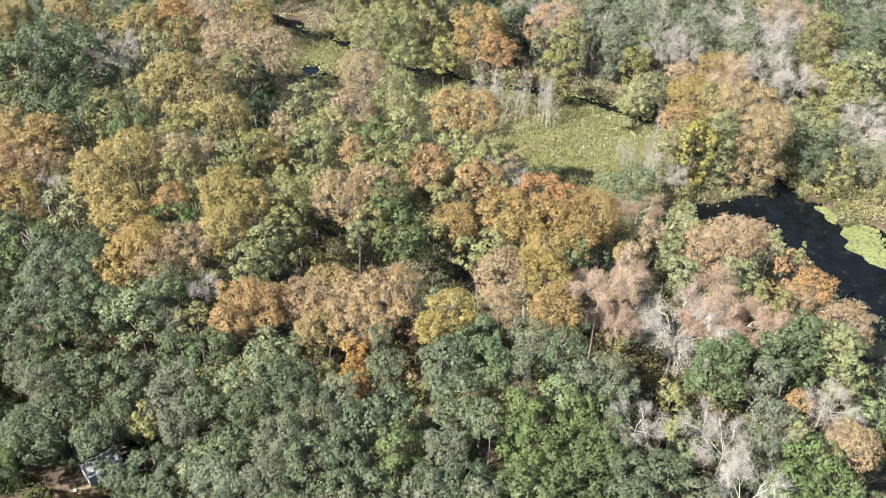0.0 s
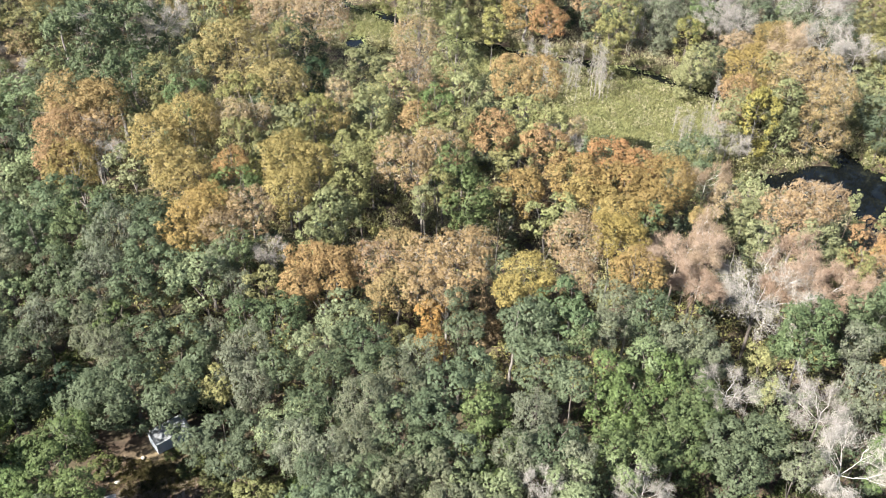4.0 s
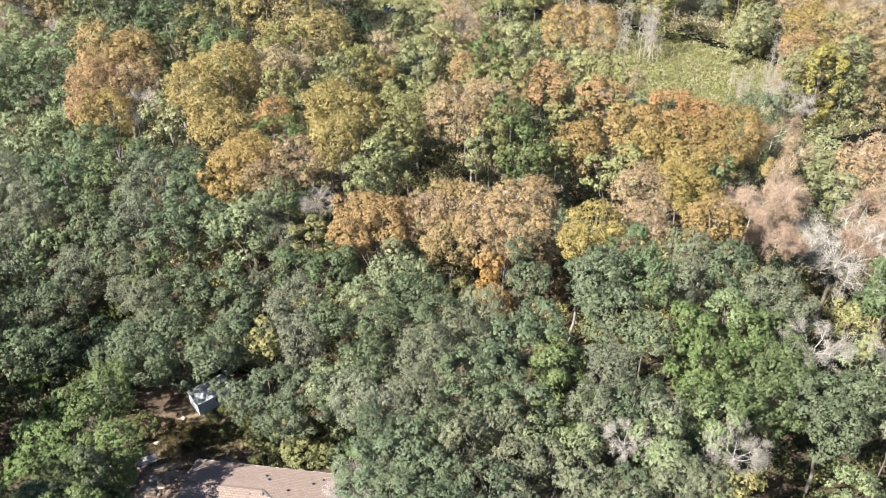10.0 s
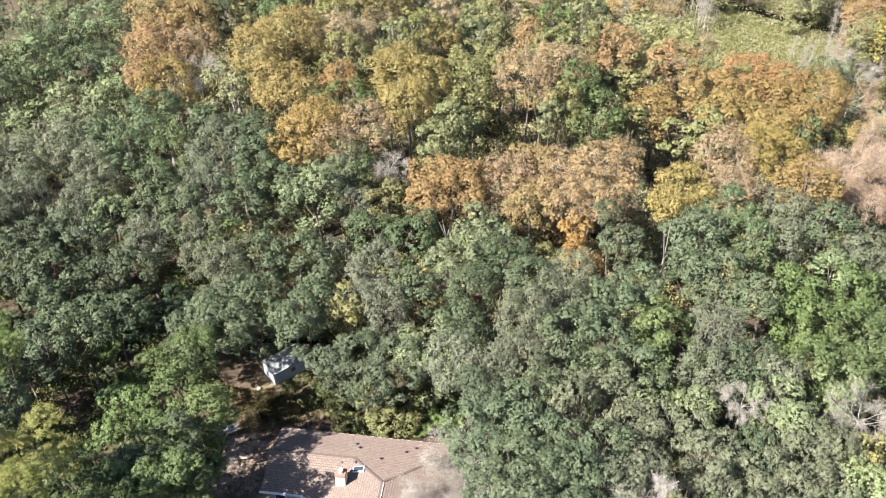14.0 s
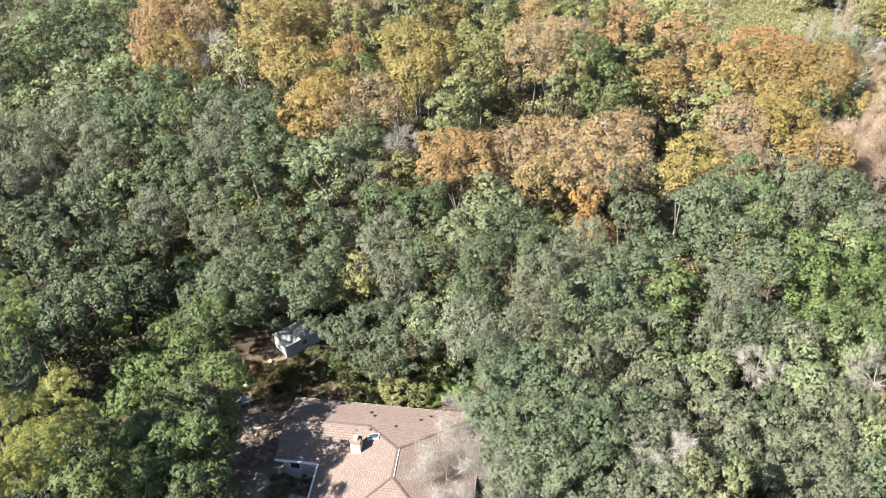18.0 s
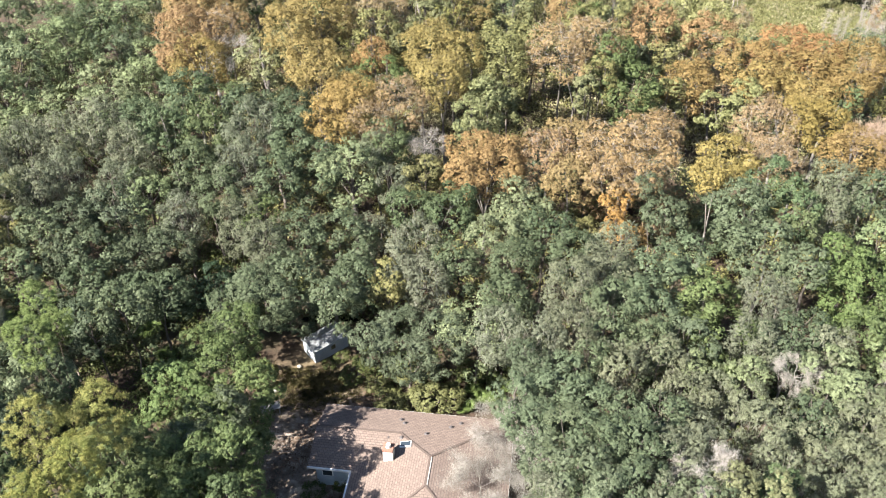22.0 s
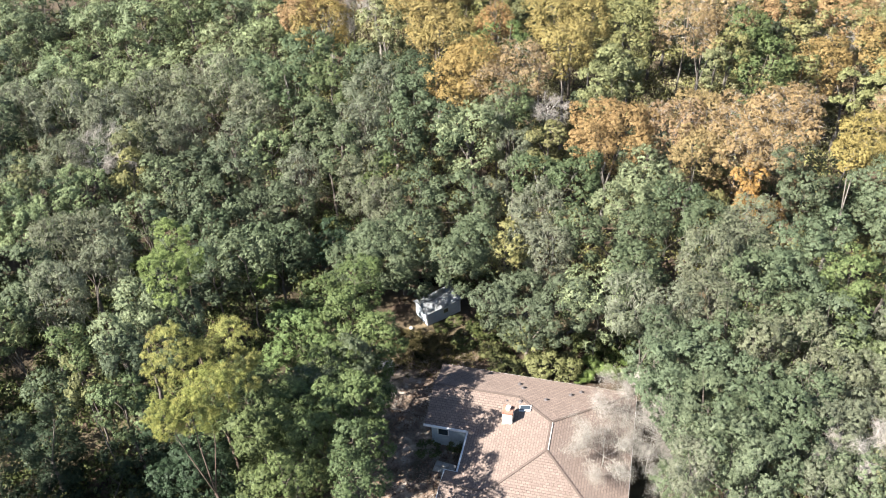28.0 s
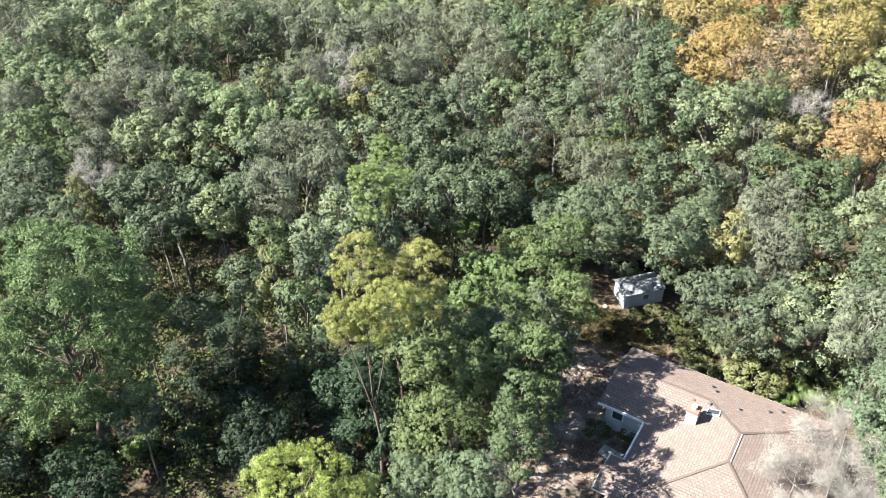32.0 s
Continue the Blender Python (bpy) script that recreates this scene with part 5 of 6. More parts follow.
def roof_slope(plan, height, axis, house, course=0.22):
    """One slope of the roof: a deck, and its overlapping courses of shingles. plan: its corners (u, v); axis: along which it climbs."""
    deck = part("roof_slope", prism("roof_slope", [(u, v, height(u, v) - 0.03) for u, v in plan], 0.12), WHITE_TRIM, house, "reddish brown shingled roof slope")
    lo, hi = min(p[axis] for p in plan), max(p[axis] for p in plan)
    probe = [0.0, 0.0]
    probe[axis] = lo
    a = height(*probe)
    probe[axis] = hi
    rising = height(*probe) > a
    for i in range(int(math.ceil((hi - lo) / course))):
        s0, s1 = lo + i * course, min(hi, lo + (i + 1) * course)
        piece = clip(clip(list(plan), axis, s0, True), axis, s1, False)
        if len(piece) < 3:
            continue
        low = s0 if rising else s1
        top = [(u, v, height(u, v) + 0.018 * (1 - abs((u, v)[axis] - low) / course)) for u, v in piece]
        me = prism("shingle_course", top, 0.02)
        layer = me.uv_layers.new(name="UVMap")
        for loop in me.loops:
            co = me.vertices[loop.vertex_index].co
            layer.data[loop.index].uv = (co[1 - axis], co[axis])
        part("shingle_course", me, SHINGLE, deck)
    return deck


def beam(name, a, b, w, h, material, parent, label=""):
    """A straight board from a to b."""
    a, b = Vector(a), Vector(b)
    me = box(name, (1, 1, 1))
    d = b - a
    ob = part(name, me, material, parent, label)
    ob.matrix_local = Matrix.Translation((a + b) / 2) @ d.to_track_quat("X", "Z").to_matrix().to_4x4() @ Matrix.Diagonal((d.length, w, h, 1))
    return ob


def build_house():
    house = tagged(new("house"), "low house with a reddish brown shingle hip roof among trees", "house")
    house.matrix_world = pose(-6.644, 40.495, 0, 0, 0, TURN)
    h_side = lambda u, v: RIDGE_Z + SLOPE_A * u
    h_right = lambda u, v: RIDGE_Z - SLOPE_A * u
    h_back = lambda u, v: RIDGE_Z - SLOPE_B * (v - RIDGE_HALF)
    h_front = lambda u, v: RIDGE_Z + SLOPE_A * (v + RIDGE_HALF)
    h_wing = lambda u, v: EAVE_Z + (WING_Z - EAVE_Z) / (WING_RIDGE - WING_EAVE) * (v - WING_EAVE)
    s, r = RUN_SIDE, RIDGE_HALF
    roof_slope([(-s, FRONT), (0, -r), (0, r), (WING_JOIN, WING_RIDGE), (-s, WING_EAVE)], h_side, 0, house)
    roof_slope([(s, FRONT), (s, BACK), (0, r), (0, -r)], h_right, 0, house)
    roof_slope([(WING_JOIN, WING_RIDGE), (0, r), (s, BACK), (WING_JOIN, BACK)], h_back, 1, house)
    roof_slope([(WING_END, WING_RIDGE), (WING_JOIN, WING_RIDGE), (WING_JOIN, BACK), (WING_END, BACK)], h_back, 1, house)
    roof_slope([(WING_END, WING_EAVE), (-s, WING_EAVE), (WING_JOIN, WING_RIDGE), (WING_END, WING_RIDGE)], h_wing, 1, house)
    roof_slope([(-s, FRONT), (s, FRONT), (0, -r)], h_front, 1, house)
    # porch with a small gable
    pz = 4.38
    h_p1 = lambda u, v: pz + 0.36 * (v + 4.9)
    h_p2 = lambda u, v: pz - 0.36 * (v + 4.9)
    roof_slope([(-7.1, -6.5), (-5.0, -6.5), (-3.0, -4.9), (-7.1, -4.9)], h_p1, 1, house)
    roof_slope([(-7.1, -4.9), (-3.0, -4.9), (-5.0, -3.3), (-7.1, -3.3)], h_p2, 1, house)
    beam("ridge_cap", (-7.1, -4.9, pz + 0.04), (-3.0, -4.9, pz + 0.04), 0.14, 0.04, SHINGLE, house)
    # ridge and hip caps
    for a, b in (((0, -r, RIDGE_Z), (0, r, RIDGE_Z)), ((0, r, RIDGE_Z), (s, BACK, EAVE_Z)), ((0, r, RIDGE_Z), (WING_JOIN, WING_RIDGE, WING_Z)),
                 ((0, -r, RIDGE_Z), (-s, FRONT, EAVE_Z)), ((0, -r, RIDGE_Z), (s, FRONT, EAVE_Z)), ((WING_END, WING_RIDGE, WING_Z), (WING_JOIN, WING_RIDGE, WING_Z))):
        beam("ridge_cap", (a[0], a[1], a[2] + 0.035), (b[0], b[1], b[2] + 0.035), 0.18, 0.035, SHINGLE, house)
    beam("flashing", (0.13, -r, RIDGE_Z), (0.13, r, RIDGE_Z), 0.06, 0.05, STUCCO, house, "pale metal ridge flashing")
    # gutters and fascias
    g = EAVE_Z - 0.06
    for a, b in (((WING_END - 0.05, WING_EAVE - 0.06), (-s, WING_EAVE - 0.06)), ((-s - 0.06, WING_EAVE), (-s - 0.06, -3.3)), ((-7.16, -3.3), (-s, -3.3)), ((-7.16, -3.3), (-7.16, -6.5))):
        beam("gutter", (*a, g), (*b, g), 0.13, 0.16, WHITE_TRIM, house, "white metal gutter")
    for a, b in (((WING_END, BACK), (s, BACK)), ((s, BACK), (s, FRONT)), ((-s, FRONT), (s, FRONT))):
        beam("fascia", (*a, g - 0.02), (*b, g - 0.02), 0.05, 0.16, WHITE_TRIM, house)
    # walls
    floor = 0.85
    hgt = EAVE_Z - floor - 0.08
    zc = floor + hgt / 2
    walls = [((WING_END + 0.5, WING_EAVE + 0.55), (-s + 0.5, WING_EAVE + 0.55)), ((WING_END + 0.5, WING_EAVE + 0.55), (WING_END + 0.5, BACK - 0.5)), ((WING_END + 0.5, BACK - 0.5), (s - 0.5, BACK - 0.5)),
             ((-s + 0.5, WING_EAVE + 0.55), (-s + 0.5, FRONT + 0.5)), ((-s + 0.5, FRONT + 0.5), (s - 0.5, FRONT + 0.5)), ((s - 0.5, FRONT + 0.5), (s - 0.5, BACK - 0.5))]
    for a, b in walls:
        beam("wall", (*a, zc), (*b, zc), 0.18, hgt, SIDING, house, "pale blue lap siding wall")
    gable = mesh_of("gable_wall", [(WING_END + 0.5, WING_EAVE + 0.3, EAVE_Z - 0.1), (WING_END + 0.5, BACK - 0.3, EAVE_Z - 0.1), (WING_END + 0.5, WING_RIDGE, WING_Z - 0.15),
                                   (WING_END + 0.62, WING_EAVE + 0.3, EAVE_Z - 0.1), (WING_END + 0.62, BACK - 0.3, EAVE_Z - 0.1), (WING_END + 0.62, WING_RIDGE, WING_Z - 0.15)],
                    [(0, 1, 2), (5, 4, 3), (0, 3, 4, 1), (1, 4, 5, 2), (2, 5, 3, 0)])
    part("gable_wall", gable, SIDING, house)
    for u in (-8.3,):
        win = part("window", box("window", (0.9, 0.06, 1.0), (u, WING_EAVE + 0.44, 2.75)), WHITE_TRIM, house, "white framed window")
        part("pane", box("pane", (0.76, 0.03, 0.86), (u, WING_EAVE + 0.405, 2.75)), GLASS, win, "dark glass pane")
    for v in (-0.6, -2.4):
        win = part("window", box("window", (0.06, 1.1, 1.1), (-s + 0.39, v, 2.6)), WHITE_TRIM, house, "white framed window")
        part("pane", box("pane", (0.03, 0.96, 0.96), (-s + 0.35, v, 2.6)), GLASS, win, "dark glass pane")
    # chimney
    cu, cv = -3.3, 1.62
    chim = part("chimney", box("chimney", (0.78, 0.8, 1.7), (cu, cv, 4.85), 0.02), STUCCO, house, "cream stucco chimney")
    part("chimney_cap", box("chimney_cap", (0.84, 0.86, 0.2), (cu, cv, 5.78), 0.03), BRICK_RED, chim, "reddish brick chimney cap")
    part("flue", cylinder("flue", 0.2, 0.3, (cu, cv, 6.02), 16, 0.18), STUCCO, chim, "round clay flue pot")
    # skylight, lying on the sunny slope
    sky_at = Matrix.Translation((-2.15, 2.7, h_side(-2.15, 0) + 0.07)) @ Euler((0, -math.atan(SLOPE_A), 0)).to_matrix().to_4x4()
    light = part("skylight", box("skylight", (0.95, 0.55, 0.14), (0, 0, 0), 0.02), WHITE_TRIM, house, "flat framed roof skylight")
    light.matrix_local = sky_at
    part("glass", box("glass", (0.8, 0.4, 0.02), (0, 0, 0.08)), GLASS, light, "dark skylight glass")
    for u, v, fn in ((-3.73, 3.5, h_side), (-2.6, 3.45, h_side), (-2.7, 5.3, h_back), (-3.05, 5.75, h_back), (-0.73, 4.15, h_back), (1.1, 5.35, h_back), (1.85, 6.0, h_back)):
        z = fn(u, v)
        vent = part("vent_pipe", cylinder("vent_pipe", 0.07, 0.2, (u, v, z + 0.1), 10), DARK_METAL, house, "dark plumbing vent pipe")
        part("boot", cylinder("boot", 0.2, 0.07, (u, v, z + 0.05), 12, 0.09), DARK_METAL, vent)
    return house


build_house()


# ---- shed ----
def build_shed():
    lx, ly, h = 3.7, 2.1, 1.95
    base = -1.85
    shed = tagged(new("shed"), "small white shed with a weathered pale roof at the wood's edge", "shed")
    shed.matrix_world = pose(-18.1, 58.4, base, 0, 0, 39.5)
    white = plain_material("shed_white_paint", (0.43, 0.475, 0.52), 0.65, 0.15)
    # dark mottling: leaf litter, and dapples of tree shade painted into the colour
    roof = plain_material("weathered_shade_dappled_roof", (0.25, 0.262, 0.275), 0.6, 0.75, 2.2)
    boards = 14
    for i in range(boards):
        w = lx / boards
        part("wall_board", box("wall_board", (w - 0.012, 0.05, h), (w * (i + 0.5), 0.0, h / 2)), white, shed)
        part("wall_board", box("wall_board", (w - 0.012, 0.05, h), (w * (i + 0.5), ly, h / 2)), white, shed)
    for i in range(8):
        w = ly / 8
        top = h + 0.32 * (1 - abs((i + 0.5) / 8 - 0.5) * 2)
        part("wall_board", box("wall_board", (0.05, w - 0.012, top), (0.0, w * (i + 0.5), top / 2)), white, shed)
        part("wall_board", box("wall_board", (0.05, w - 0.012, top), (lx, w * (i + 0.5), top / 2)), white, shed)
    for sgn in (-1, 1):
        half = ly / 2 + 0.16
        ang = math.atan2(0.36, half)
        me = box("roof_panel", (lx + 0.3, half / math.cos(ang), 0.06))
        ob = part("roof_panel", me, roof, shed, "pale weathered roof panel mottled with leaf litter and painted tree shade")
        ob.matrix_local = Matrix.Translation((lx / 2, ly / 2 + sgn * half / 2, h + 0.2)) @ Euler((-sgn * ang, 0, 0)).to_matrix().to_4x4()
    beam("ridge_cap", (-0.15, ly / 2, h + 0.41), (lx + 0.15, ly / 2, h + 0.41), 0.18, 0.04, roof, shed)
    for x in (0.0, lx):
        part("corner_trim", box("corner_trim", (0.1, 0.1, h), (x, -0.01, h / 2)), WHITE_TRIM, shed)
    win = part("window", box("window", (0.62, 0.08, 0.62), (2.05, -0.02, 1.35)), WHITE_TRIM, shed, "small white framed window")
    part("pane", box("pane", (0.48, 0.03, 0.48), (2.05, -0.07, 1.35)), GLASS, win, "dark glass pane")
    door = part("door", box("door", (0.06, 0.85, 1.75), (-0.02, ly * 0.5, 0.9)), white, shed, "white plank door")
    part("door_handle", box("door_handle", (0.05, 0.04, 0.12), (-0.07, ly * 0.5 + 0.34, 0.95)), DARK_METAL, door)
    part("skirting", box("skirting", (lx + 0.06, ly + 0.06, 0.14), (lx / 2, ly / 2, 0.0)), CONCRETE, shed)
    return shed


build_shed()


# ---- low growth ----
def scatter(name, spots, per, spread, tall, length, width, material, seed, label, category, upright=0.0):
    """One mesh of low leafy growth: per leaves round every spot (x, y, size)."""
    rng = np.random.default_rng(seed)
    sp = np.array([(x, y, land(x, y), s) for x, y, s in spots])
    at = np.repeat(sp, per, axis=0)
    d = unit(rng, len(at))
    d[:, 2] = np.abs(d[:, 2])
    pos = at[:, :3] + d * at[:, 3:4] * np.array([spread, spread, tall]) * rng.uniform(0.45, 1.05, (len(at), 1))
    pos[:, 2] += 0.08
    along = None
    nrm = d + rng.normal(size=d.shape) * 0.6
    if upright:
        nrm = rng.normal(size=d.shape) * np.array([1, 1, 0.15])
        along = np.tile(np.array([[0, 0, upright]]), (len(at), 1))
    me = leaves(name, pos, nrm, length, width, rng, 0.2, 0.0, along, 3)
    me.materials.append(material)
    ob = tagged(new(name, me), label, category, kind="stuff")
    ob.color = (0.5, 0.5, 0.5, 1)
    return ob


def low_growth():
    rng = random.Random(21)
    dark, swamp = [], []
    for _ in range(12000):
        x, y = rng.uniform(-110, 110), rng.uniform(18, 140)
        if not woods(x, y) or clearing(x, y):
            continue
        if x < -22 and y < 66 and rng.random() < 0.5:
            dark.append((x + rng.uniform(-1.5, 1.5), y + rng.uniform(-1.5, 1.5), rng.uniform(1.0, 2.2)))
        (swamp if y > 66 + max(0.0, -18 - x) * 1.6 else dark).append((x, y, rng.uniform(0.7, 1.9)))
    scatter("underbrush", dark, 70, 1.0, 0.9, 0.27, 0.2, M["shrub"], 31, "dark green underbrush on the forest floor", "underbrush")
    scatter("swamp_brush", swamp, 52, 1.0, 1.1, 0.32, 0.22, M["olive_hardwood"], 32, "olive brown brush on the swamp floor", "underbrush")
    far = []
    for _ in range(11000):
        x, y = rng.uniform(-75, 140), rng.uniform(70, 228)
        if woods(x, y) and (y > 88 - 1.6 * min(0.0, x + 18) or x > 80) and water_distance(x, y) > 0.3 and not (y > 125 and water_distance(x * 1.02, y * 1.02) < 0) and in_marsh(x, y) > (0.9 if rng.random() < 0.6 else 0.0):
            far.append((x, y, rng.uniform(0.9, 2.4)))
    scatter("far_brush", far, 56, 1.0, 1.0, 0.29, 0.17, M["brush"], 36, "olive and tan thicket on the far swamp floor", "underbrush")
    grass, reeds = [], []
    for _ in range(22000):
        x, y = rng.uniform(-20, 90), rng.uniform(100, 182)
        m = in_marsh(x, y)
        d = water_distance(x, y)
        if m < 1.25 and d > -0.3:
            grass.append((x, y, rng.uniform(0.35, 1.0)))
        elif 0.0 < d < 3.0 and rng.random() < 0.6:
            reeds.append((x, y, rng.uniform(0.6, 1.3)))
    scatter("marsh_grass", grass, 18, 1.3, 0.9, 0.5, 0.11, M["marsh"], 33, "pale olive marsh grass and weeds in an open glade", "grass", 1.2)
    scatter("bank_reeds", reeds, 24, 0.9, 1.1, 0.7, 0.1, M["yellow_shrub"], 34, "yellow-green reeds along the creek bank", "reeds", 1.2)
    gen = np.random.default_rng(35)
    spots = []
    while len(spots) < 9000:
        if rng.random() < 0.55:
            x, y = rng.uniform(82, 98), rng.uniform(88, 114)
            shore = 84.3 + 0.9 * math.sin(y * 0.6) + 0.5 * math.sin(y * 1.7) + max(0.0, (106 - y) * 0.26)
            if x < shore or x > shore + 6.5 or water_distance(x, y) > 0.3 or rng.random() < 0.15 * (x - shore):
                continue
        else:
            x, y = rng.uniform(-10, 66), rng.uniform(140, 186)
            d = water_distance(x, y)
            if not -1.3 < d < 0.4 or rng.random() < 0.5 + 0.5 * math.sin(x * 0.35):
                continue
        spots.append((x, y, WATER + 0.02 + 0.03 * rng.random()))
    pos = np.array(spots)
    nrm = np.tile(np.array([[0.0, 0.0, 1.0]]), (len(pos), 1)) + gen.normal(size=pos.shape) * 0.08
    me = leaves("floating_weed", pos, nrm, 0.5, 0.4, gen, 0.02, 0.0, None, 4)
    me.materials.append(M["duckweed"])
    tagged(new("floating_weed", me), "bright yellow-green floating weed on dark water", "water plants", kind="stuff").color = (0.5, 0.5, 0.5, 1)

    spots = []
    while len(spots) < 15000:
        x, y = rng.uniform(-24, -11), rng.uniform(30, 57)
        if math.sin(x * 1.1 + 2 * math.sin(y * 0.35)) + math.sin(y * 0.9 + x * 0.3) < rng.uniform(-1.6, 1.2):
            spots.append((x, y, land(x, y) + 0.015 + 0.03 * rng.random()))
    pos = np.array(spots)
    me = leaves("leaf_litter", pos, np.array([[0.0, 0.0, 1.0]]) + gen.normal(size=pos.shape) * 0.25, 0.15, 0.11, gen, 0.2, 0.0, None, 4)
    me.materials.append(M["litter"])
    tagged(new("leaf_litter", me), "brown fallen leaves strewn over the sandy yard", "leaves", kind="stuff").color = (0.5, 0.5, 0.5, 1)
    lawn = []
    for _ in range(900):
        x, y = rng.gauss(-18.0, 2.6), rng.gauss(55.0, 1.9)
        if y < 57.6 and -24 < x < -12:
            lawn.append((x, y, rng.uniform(0.12, 0.4)))
    scatter("lawn_grass", lawn, 26, 1.3, 0.5, 0.2, 0.05, M["lawn"], 37, "thin tan-green grass in front of the shed", "grass", 0.8)


low_growth()


# ---- shrubs, palmettos and snags ----
def shrub(kind, x, y, r, h, label):
    key = ("shrub", kind)
    if key not in SHAPES:
        crown, c, rr = crown_mesh(kind + "_foliage", 77 + len(kind), 2400, 20, 0.78, 0.34, 1.0, 0.5, 0.3, low=-0.3)
        crown.materials.append(M[kind])
        stems = tubes(kind + "_stems", [((0.1 * math.cos(a), 0.1 * math.sin(a), -4.6), tuple(c[i] * 0.9), 0.12, 0.04) for i, a in enumerate((0, 1, 2, 3, 4, 5, 6))], 5)
        stems.materials.append(BARK)
        SHAPES[key] = (crown, stems)
    crown, stems = SHAPES[key]
    bush = new("shrub")
    bush.matrix_world = pose(x, y, land(x, y), 0, 0, (x * 57 + y * 31) % 360)
    tagged(bush, label, "shrub", "shrubs by the yard")
    for name, me in (("foliage", crown), ("woody_base", stems)):
        ob = part(name, me, None, bush)
        ob.location.z, ob.scale = h * 0.5, (r / 4, r / 4, h / 8)
    return bush


for x, y, r, h in ((-6.6, 51.0, 1.7, 2.9), (-8.5, 50.9, 1.4, 2.0), (-10.5, 51.8, 1.5, 1.5), (-5.0, 51.6, 1.5, 2.4), (-8.0, 54.8, 1.7, 2.6), (-11.8, 54.2, 1.2, 1.4)):
    shrub("yellow_shrub", x, y, r, h, "yellow-green shrub at the edge of the yard")
for x, y, r, h in ((-13.9, 56.1, 1.4, 1.8), (-12.6, 57.5, 1.5, 2.4), (-15.6, 58.9, 0.8, 0.8), (-16.8, 58.0, 0.7, 0.6), (-3.2, 55.2, 1.5, 2.0), (-15.9, 41.6, 0.9, 1.3), (-13.6, 42.2, 0.7, 1.1), (-9.6, 56.5, 1.6, 2.6), (-0.6, 55.0, 1.7, 2.4), (-22.8, 55.5, 1.5, 2.0), (-23.0, 49.5, 1.4, 1.6)):
    shrub("shrub", x, y, r, h, "dark green shrub beside the yard")


def palmetto(x, y, s, turn):
    if "frond" not in SHAPES:
        verts, faces = [], []
        for i in range(13):
            a = radians(-75 + 12.5 * i)
            ln = 0.95 - 0.0035 * abs(i - 6) ** 2
            d = Vector((math.sin(a), math.cos(a), 0))
            n = Vector((d.y, -d.x, 0))
            o = len(verts)
            verts += [Vector((0, 0.5, 0.35)), Vector((0, 0.5, 0.35)) + d * ln * 0.55 + n * 0.05 + Vector((0, 0, 0.1)), Vector((0, 0.5, 0.35)) + d * ln + Vector((0, 0, -0.12)),
                      Vector((0, 0.5, 0.35)) + d * ln * 0.55 - n * 0.05 + Vector((0, 0, 0.1))]
            faces.append((o, o + 1, o + 2, o + 3))
        o = len(verts)
        verts += [Vector((-0.02, 0, 0)), Vector((0.02, 0, 0)), Vector((0.02, 0.5, 0.35)), Vector((-0.02, 0.5, 0.35))]
        faces.append((o, o + 1, o + 2, o + 3))
        SHAPES["frond"] = mesh_of("frond", verts, faces)
        SHAPES["frond"].materials.append(M["palmetto"])
        SHAPES["stump"] = cylinder("stem", 0.12, 0.5, (0, 0, 0.1), 8, 0.08)
        SHAPES["stump"].materials.append(BARK)
    palm = tagged(new("palmetto"), "low palmetto with fan-shaped green fronds", "palm", "palmettos near the house")
    palm.matrix_world = pose(x, y, land(x, y) + 0.1, 0, 0, turn)
    part("stem", SHAPES["stump"], None, palm).scale = (s, s, s)
    for i in range(12):
        f = part("frond", SHAPES["frond"], None, palm)
        lift = 10 + 55 * ((i * 0.37) % 1)
        f.matrix_local = pose(0, 0, 0.25 * s, 0, 0, 137.5 * i) @ pose(0, 0, 0, lift, 0, 0) @ Matrix.Diagonal((s, s, s, 1))
    return palm


for i, (x, y, s) in enumerate(((-1.8, 51.6, 0.7), (-3.3, 50.8, 0.7), (-2.4, 52.2, 0.75), (-0.6, 51.4, 0.7), (-4.2, 50.6, 0.6), (-1.0, 53.9, 0.85), (-3.0, 52.9, 0.8), (0.3, 53.3, 0.9), (-1.5, 51.7, 0.75), (-34.5, 61.0, 1.4), (-35.5, 63.0, 1.3), (-32.0, 57.0, 1.2), (-50.0, 62.0, 1.5), (-52.0, 27.0, 1.3), (-49.0, 25.0, 1.4), (-45.5, 26.5, 1.2), (-54.0, 24.5, 1.4))):
    palmetto(x, y, s, i * 47)


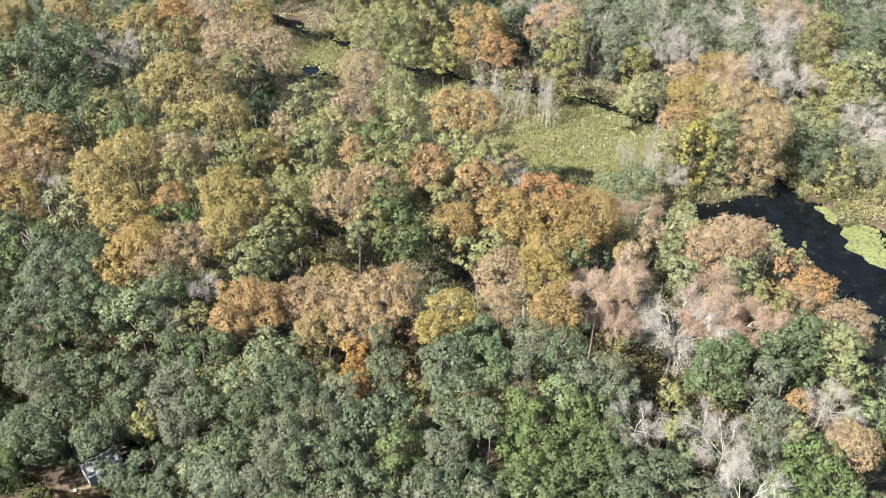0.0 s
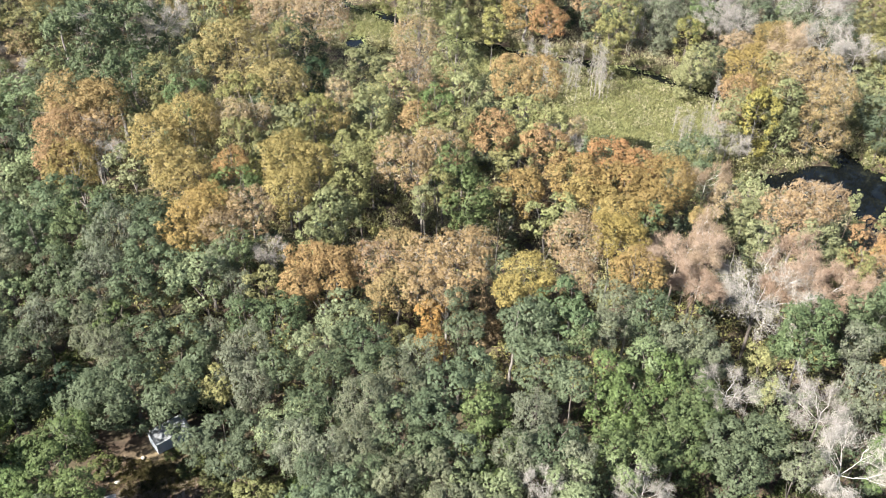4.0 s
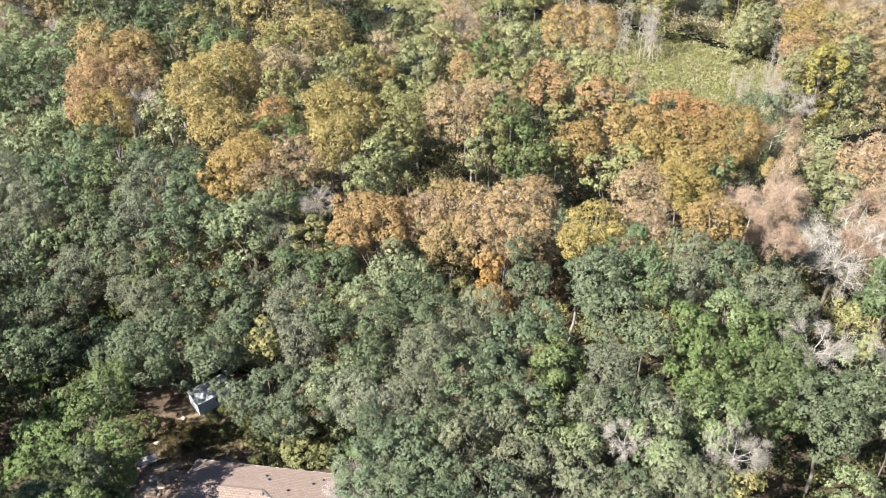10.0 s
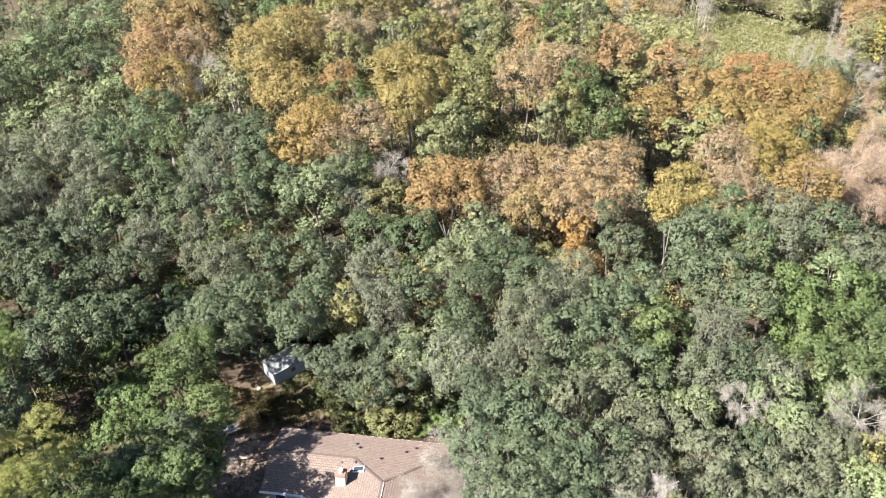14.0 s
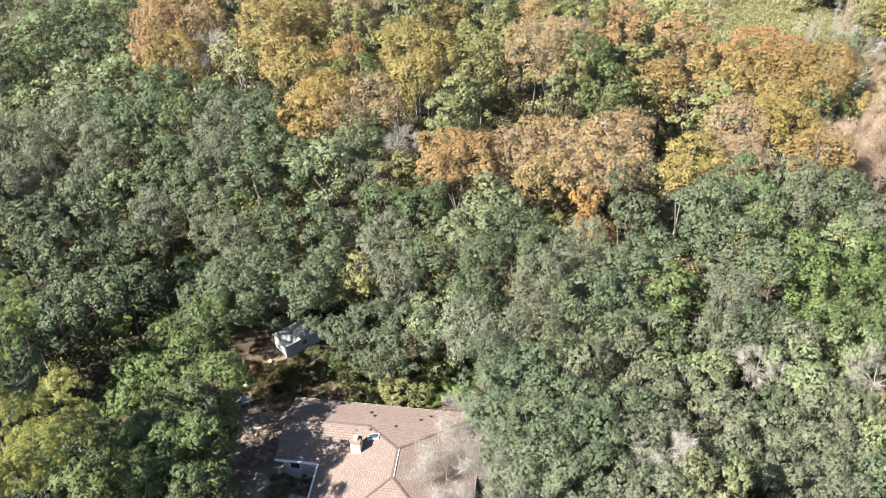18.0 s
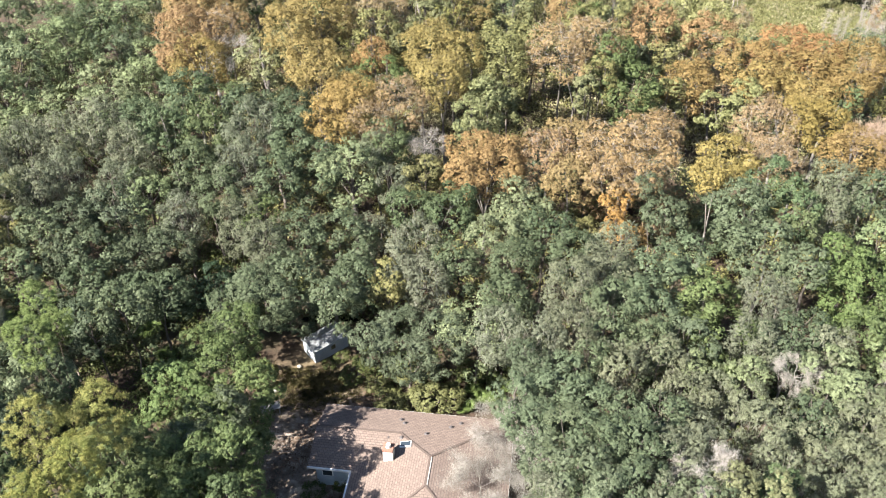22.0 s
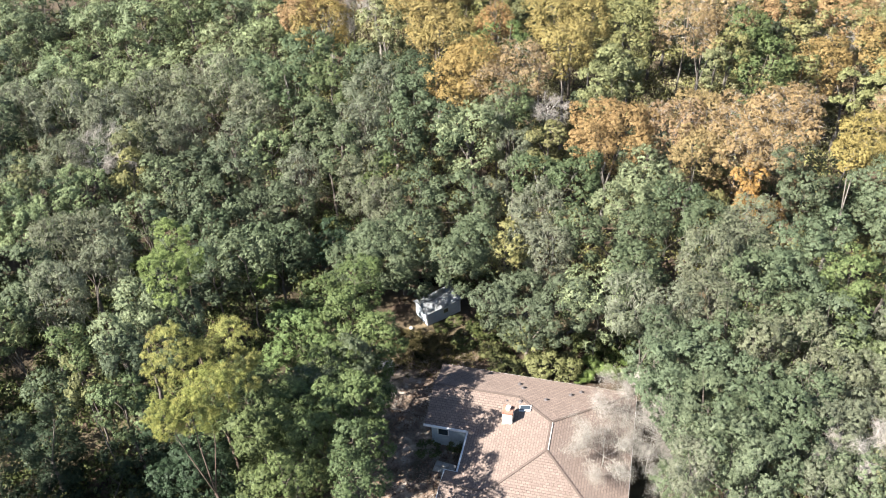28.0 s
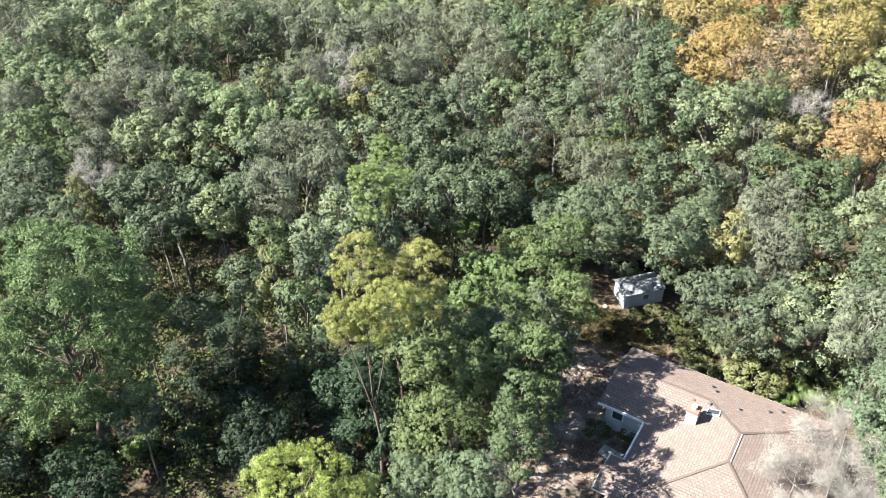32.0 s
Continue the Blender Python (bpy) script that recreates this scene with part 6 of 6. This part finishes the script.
def snag(x, y, h, lean, v):
    key = ("snag", v)
    if key not in SHAPES:
        rng = np.random.default_rng(400 + v)
        segs, p, r = [], Vector((0, 0, -0.4)), 0.085
        tips = []
        for i in range(6):
            q = p + Vector((rng.normal() * 0.16, rng.normal() * 0.16, 1.75))
            segs.append((p, q, r, r * 0.8))
            if i > 1:
                for _ in range(3):
                    d = Vector((rng.normal(), rng.normal(), 0.9)).normalized()
                    e = q + d * rng.uniform(0.7, 1.6)
                    segs.append((q, e, r * 0.4, r * 0.12))
                    tips.append(tuple(q.lerp(e, 0.7)))
            p, r = q, r * 0.8
        wood = tubes("snag_wood", segs, 4)
        wood.materials.append(BARK_PALE)
        tips = np.array(tips)
        pos = tips[rng.integers(0, len(tips), 320)] + rng.normal(size=(320, 3)) * 0.3
        twigs = leaves("snag_twigs", pos, rng.normal(size=(320, 3)) * np.array([1, 1, 0.2]), 0.6, 0.032, rng, 0.1, -1.5)
        twigs.materials.append(M["bare"])
        SHAPES[key] = (wood, twigs)
    tree = tagged(new("dead_snag"), "pale dead tree trunk standing in the marsh", "dead tree", "dead snags in the marsh")
    tree.matrix_world = pose(x, y, land(x, y), lean, lean * 0.6, v * 90 + x * 20) @ Matrix.Diagonal((h / 10, h / 10, h / 10, 1))
    part("trunk", SHAPES[key][0], None, tree)
    tagged(part("twig_spray", SHAPES[key][1], None, tree), kind="stuff")
    return tree


def snag_stands():
    rng = random.Random(5)
    for cx, cy, n, wide, tall in ((35.0, 142.0, 48, 8.0, 8.0), (57.0, 124.5, 30, 5.0, 6.0), (7.5, 168.0, 8, 2.0, 7.0), (58.5, 118.0, 9, 4.0, 5.0), (64.0, 131.0, 9, 4.0, 7.0), (13.5, 159.0, 6, 3.0, 6.0), (50.0, 160.0, 10, 5.0, 9.0)):
        for i in range(n):
            snag(cx + rng.uniform(-wide, wide), cy + rng.uniform(-wide, wide) * 0.6, tall * rng.uniform(0.6, 1.15), rng.uniform(-5, 5), rng.randrange(4))


snag_stands()


# ---- small things in the yard ----
def stone(name, x, y, sx, sy, sz, material, label, category, seed):
    rng = np.random.default_rng(seed)
    bm = bmesh.new()
    bmesh.ops.create_icosphere(bm, subdivisions=2, radius=0.5)
    for v in bm.verts:
        v.co *= 1 + rng.uniform(-0.14, 0.14)
        v.co.x, v.co.y, v.co.z = v.co.x * sx, v.co.y * sy, v.co.z * sz
    me = bpy.data.meshes.new(name)
    bm.to_mesh(me)
    bm.free()
    me.materials.append(material)
    ob = new(name, me)
    ob.matrix_world = pose(x, y, land(x, y) + sz * 0.3, 0, 0, seed * 40)
    return tagged(ob, label, category)


PALE_ROCK = plain_material("pale_rock", (0.396, 0.376, 0.330), 0.9, 0.3)
WOOD_GREY = plain_material("grey_weathered_wood", (0.264, 0.257, 0.251), 0.85, 0.35, 5.0)
stone("rock", -19.6, 57.7, 0.5, 0.4, 0.35, PALE_ROCK, "pale rock on the grass near the shed", "rock", 3)
stone("rock", -21.2, 54.2, 0.6, 0.45, 0.3, PALE_ROCK, "pale rock lying on sandy soil", "rock", 5)


def step_slab():
    slab = tagged(new("stepping_slab"), "cracked pale stone slab by the house wall", "paving")
    slab.matrix_world = pose(-14.45, 40.3, land(-14.4, 40.3), 0, 0, TURN - 6)
    rng = random.Random(4)
    for i in range(3):
        for j in range(2):
            part("paver", box("paver", (0.52, 0.48, 0.1), (-0.55 + 0.55 * i, -0.26 + 0.52 * j, 0.05 + rng.uniform(-0.01, 0.015)), 0.015), CONCRETE, slab)
    return slab


step_slab()


def yard_table():
    table = tagged(new("yard_table"), "pale weathered wooden table under trees by the drive", "table")
    table.matrix_world = pose(-21.0, 51.0, land(-21.0, 51.0), 0, 0, 20)
    for i in range(5):
        part("plank", box("plank", (1.7, 0.17, 0.04), (0, -0.36 + 0.18 * i, 0.76), 0.008), WOOD_GREY, table)
    for x in (-0.7, 0.7):
        for y in (-0.32, 0.32):
            part("leg", box("leg", (0.09, 0.09, 0.74), (x, y, 0.37), 0.01), WOOD_GREY, table)
        part("rail", box("rail", (0.06, 0.66, 0.1), (x, 0, 0.68), 0.008), WOOD_GREY, table)
    return table


yard_table()


def fallen_log(x, y, turn, length, r, v):
    rng = np.random.default_rng(v)
    segs, p = [], Vector((-length / 2, 0, r * 0.7))
    for i in range(4):
        q = p + Vector((length / 4, rng.normal() * 0.06, rng.normal() * 0.02))
        segs.append((p, q, r * (1 - 0.12 * i), r * (0.88 - 0.12 * i)))
        p = q
    log = tagged(new("fallen_log"), "grey fallen tree trunk on the forest floor", "log", "fallen logs")
    log.matrix_world = pose(x, y, land(x, y), 0, 0, turn)
    part("trunk", tubes("log", segs, 8), BARK_GREY, log)
    part("broken_branch", tubes("broken_branch", [((0, 0, r), (0.4, 0.5, r + 0.5), r * 0.35, r * 0.15)], 6), BARK_GREY, log)
    return log


for i, (x, y, a, ln) in enumerate(((-33.0, 58.5, 15, 3.0), (-27.5, 57.0, 70, 2.2), (-3.8, 58.0, 30, 2.6), (0.5, 57.0, 120, 2.2))):
    fallen_log(x, y, a, ln, 0.14, i)
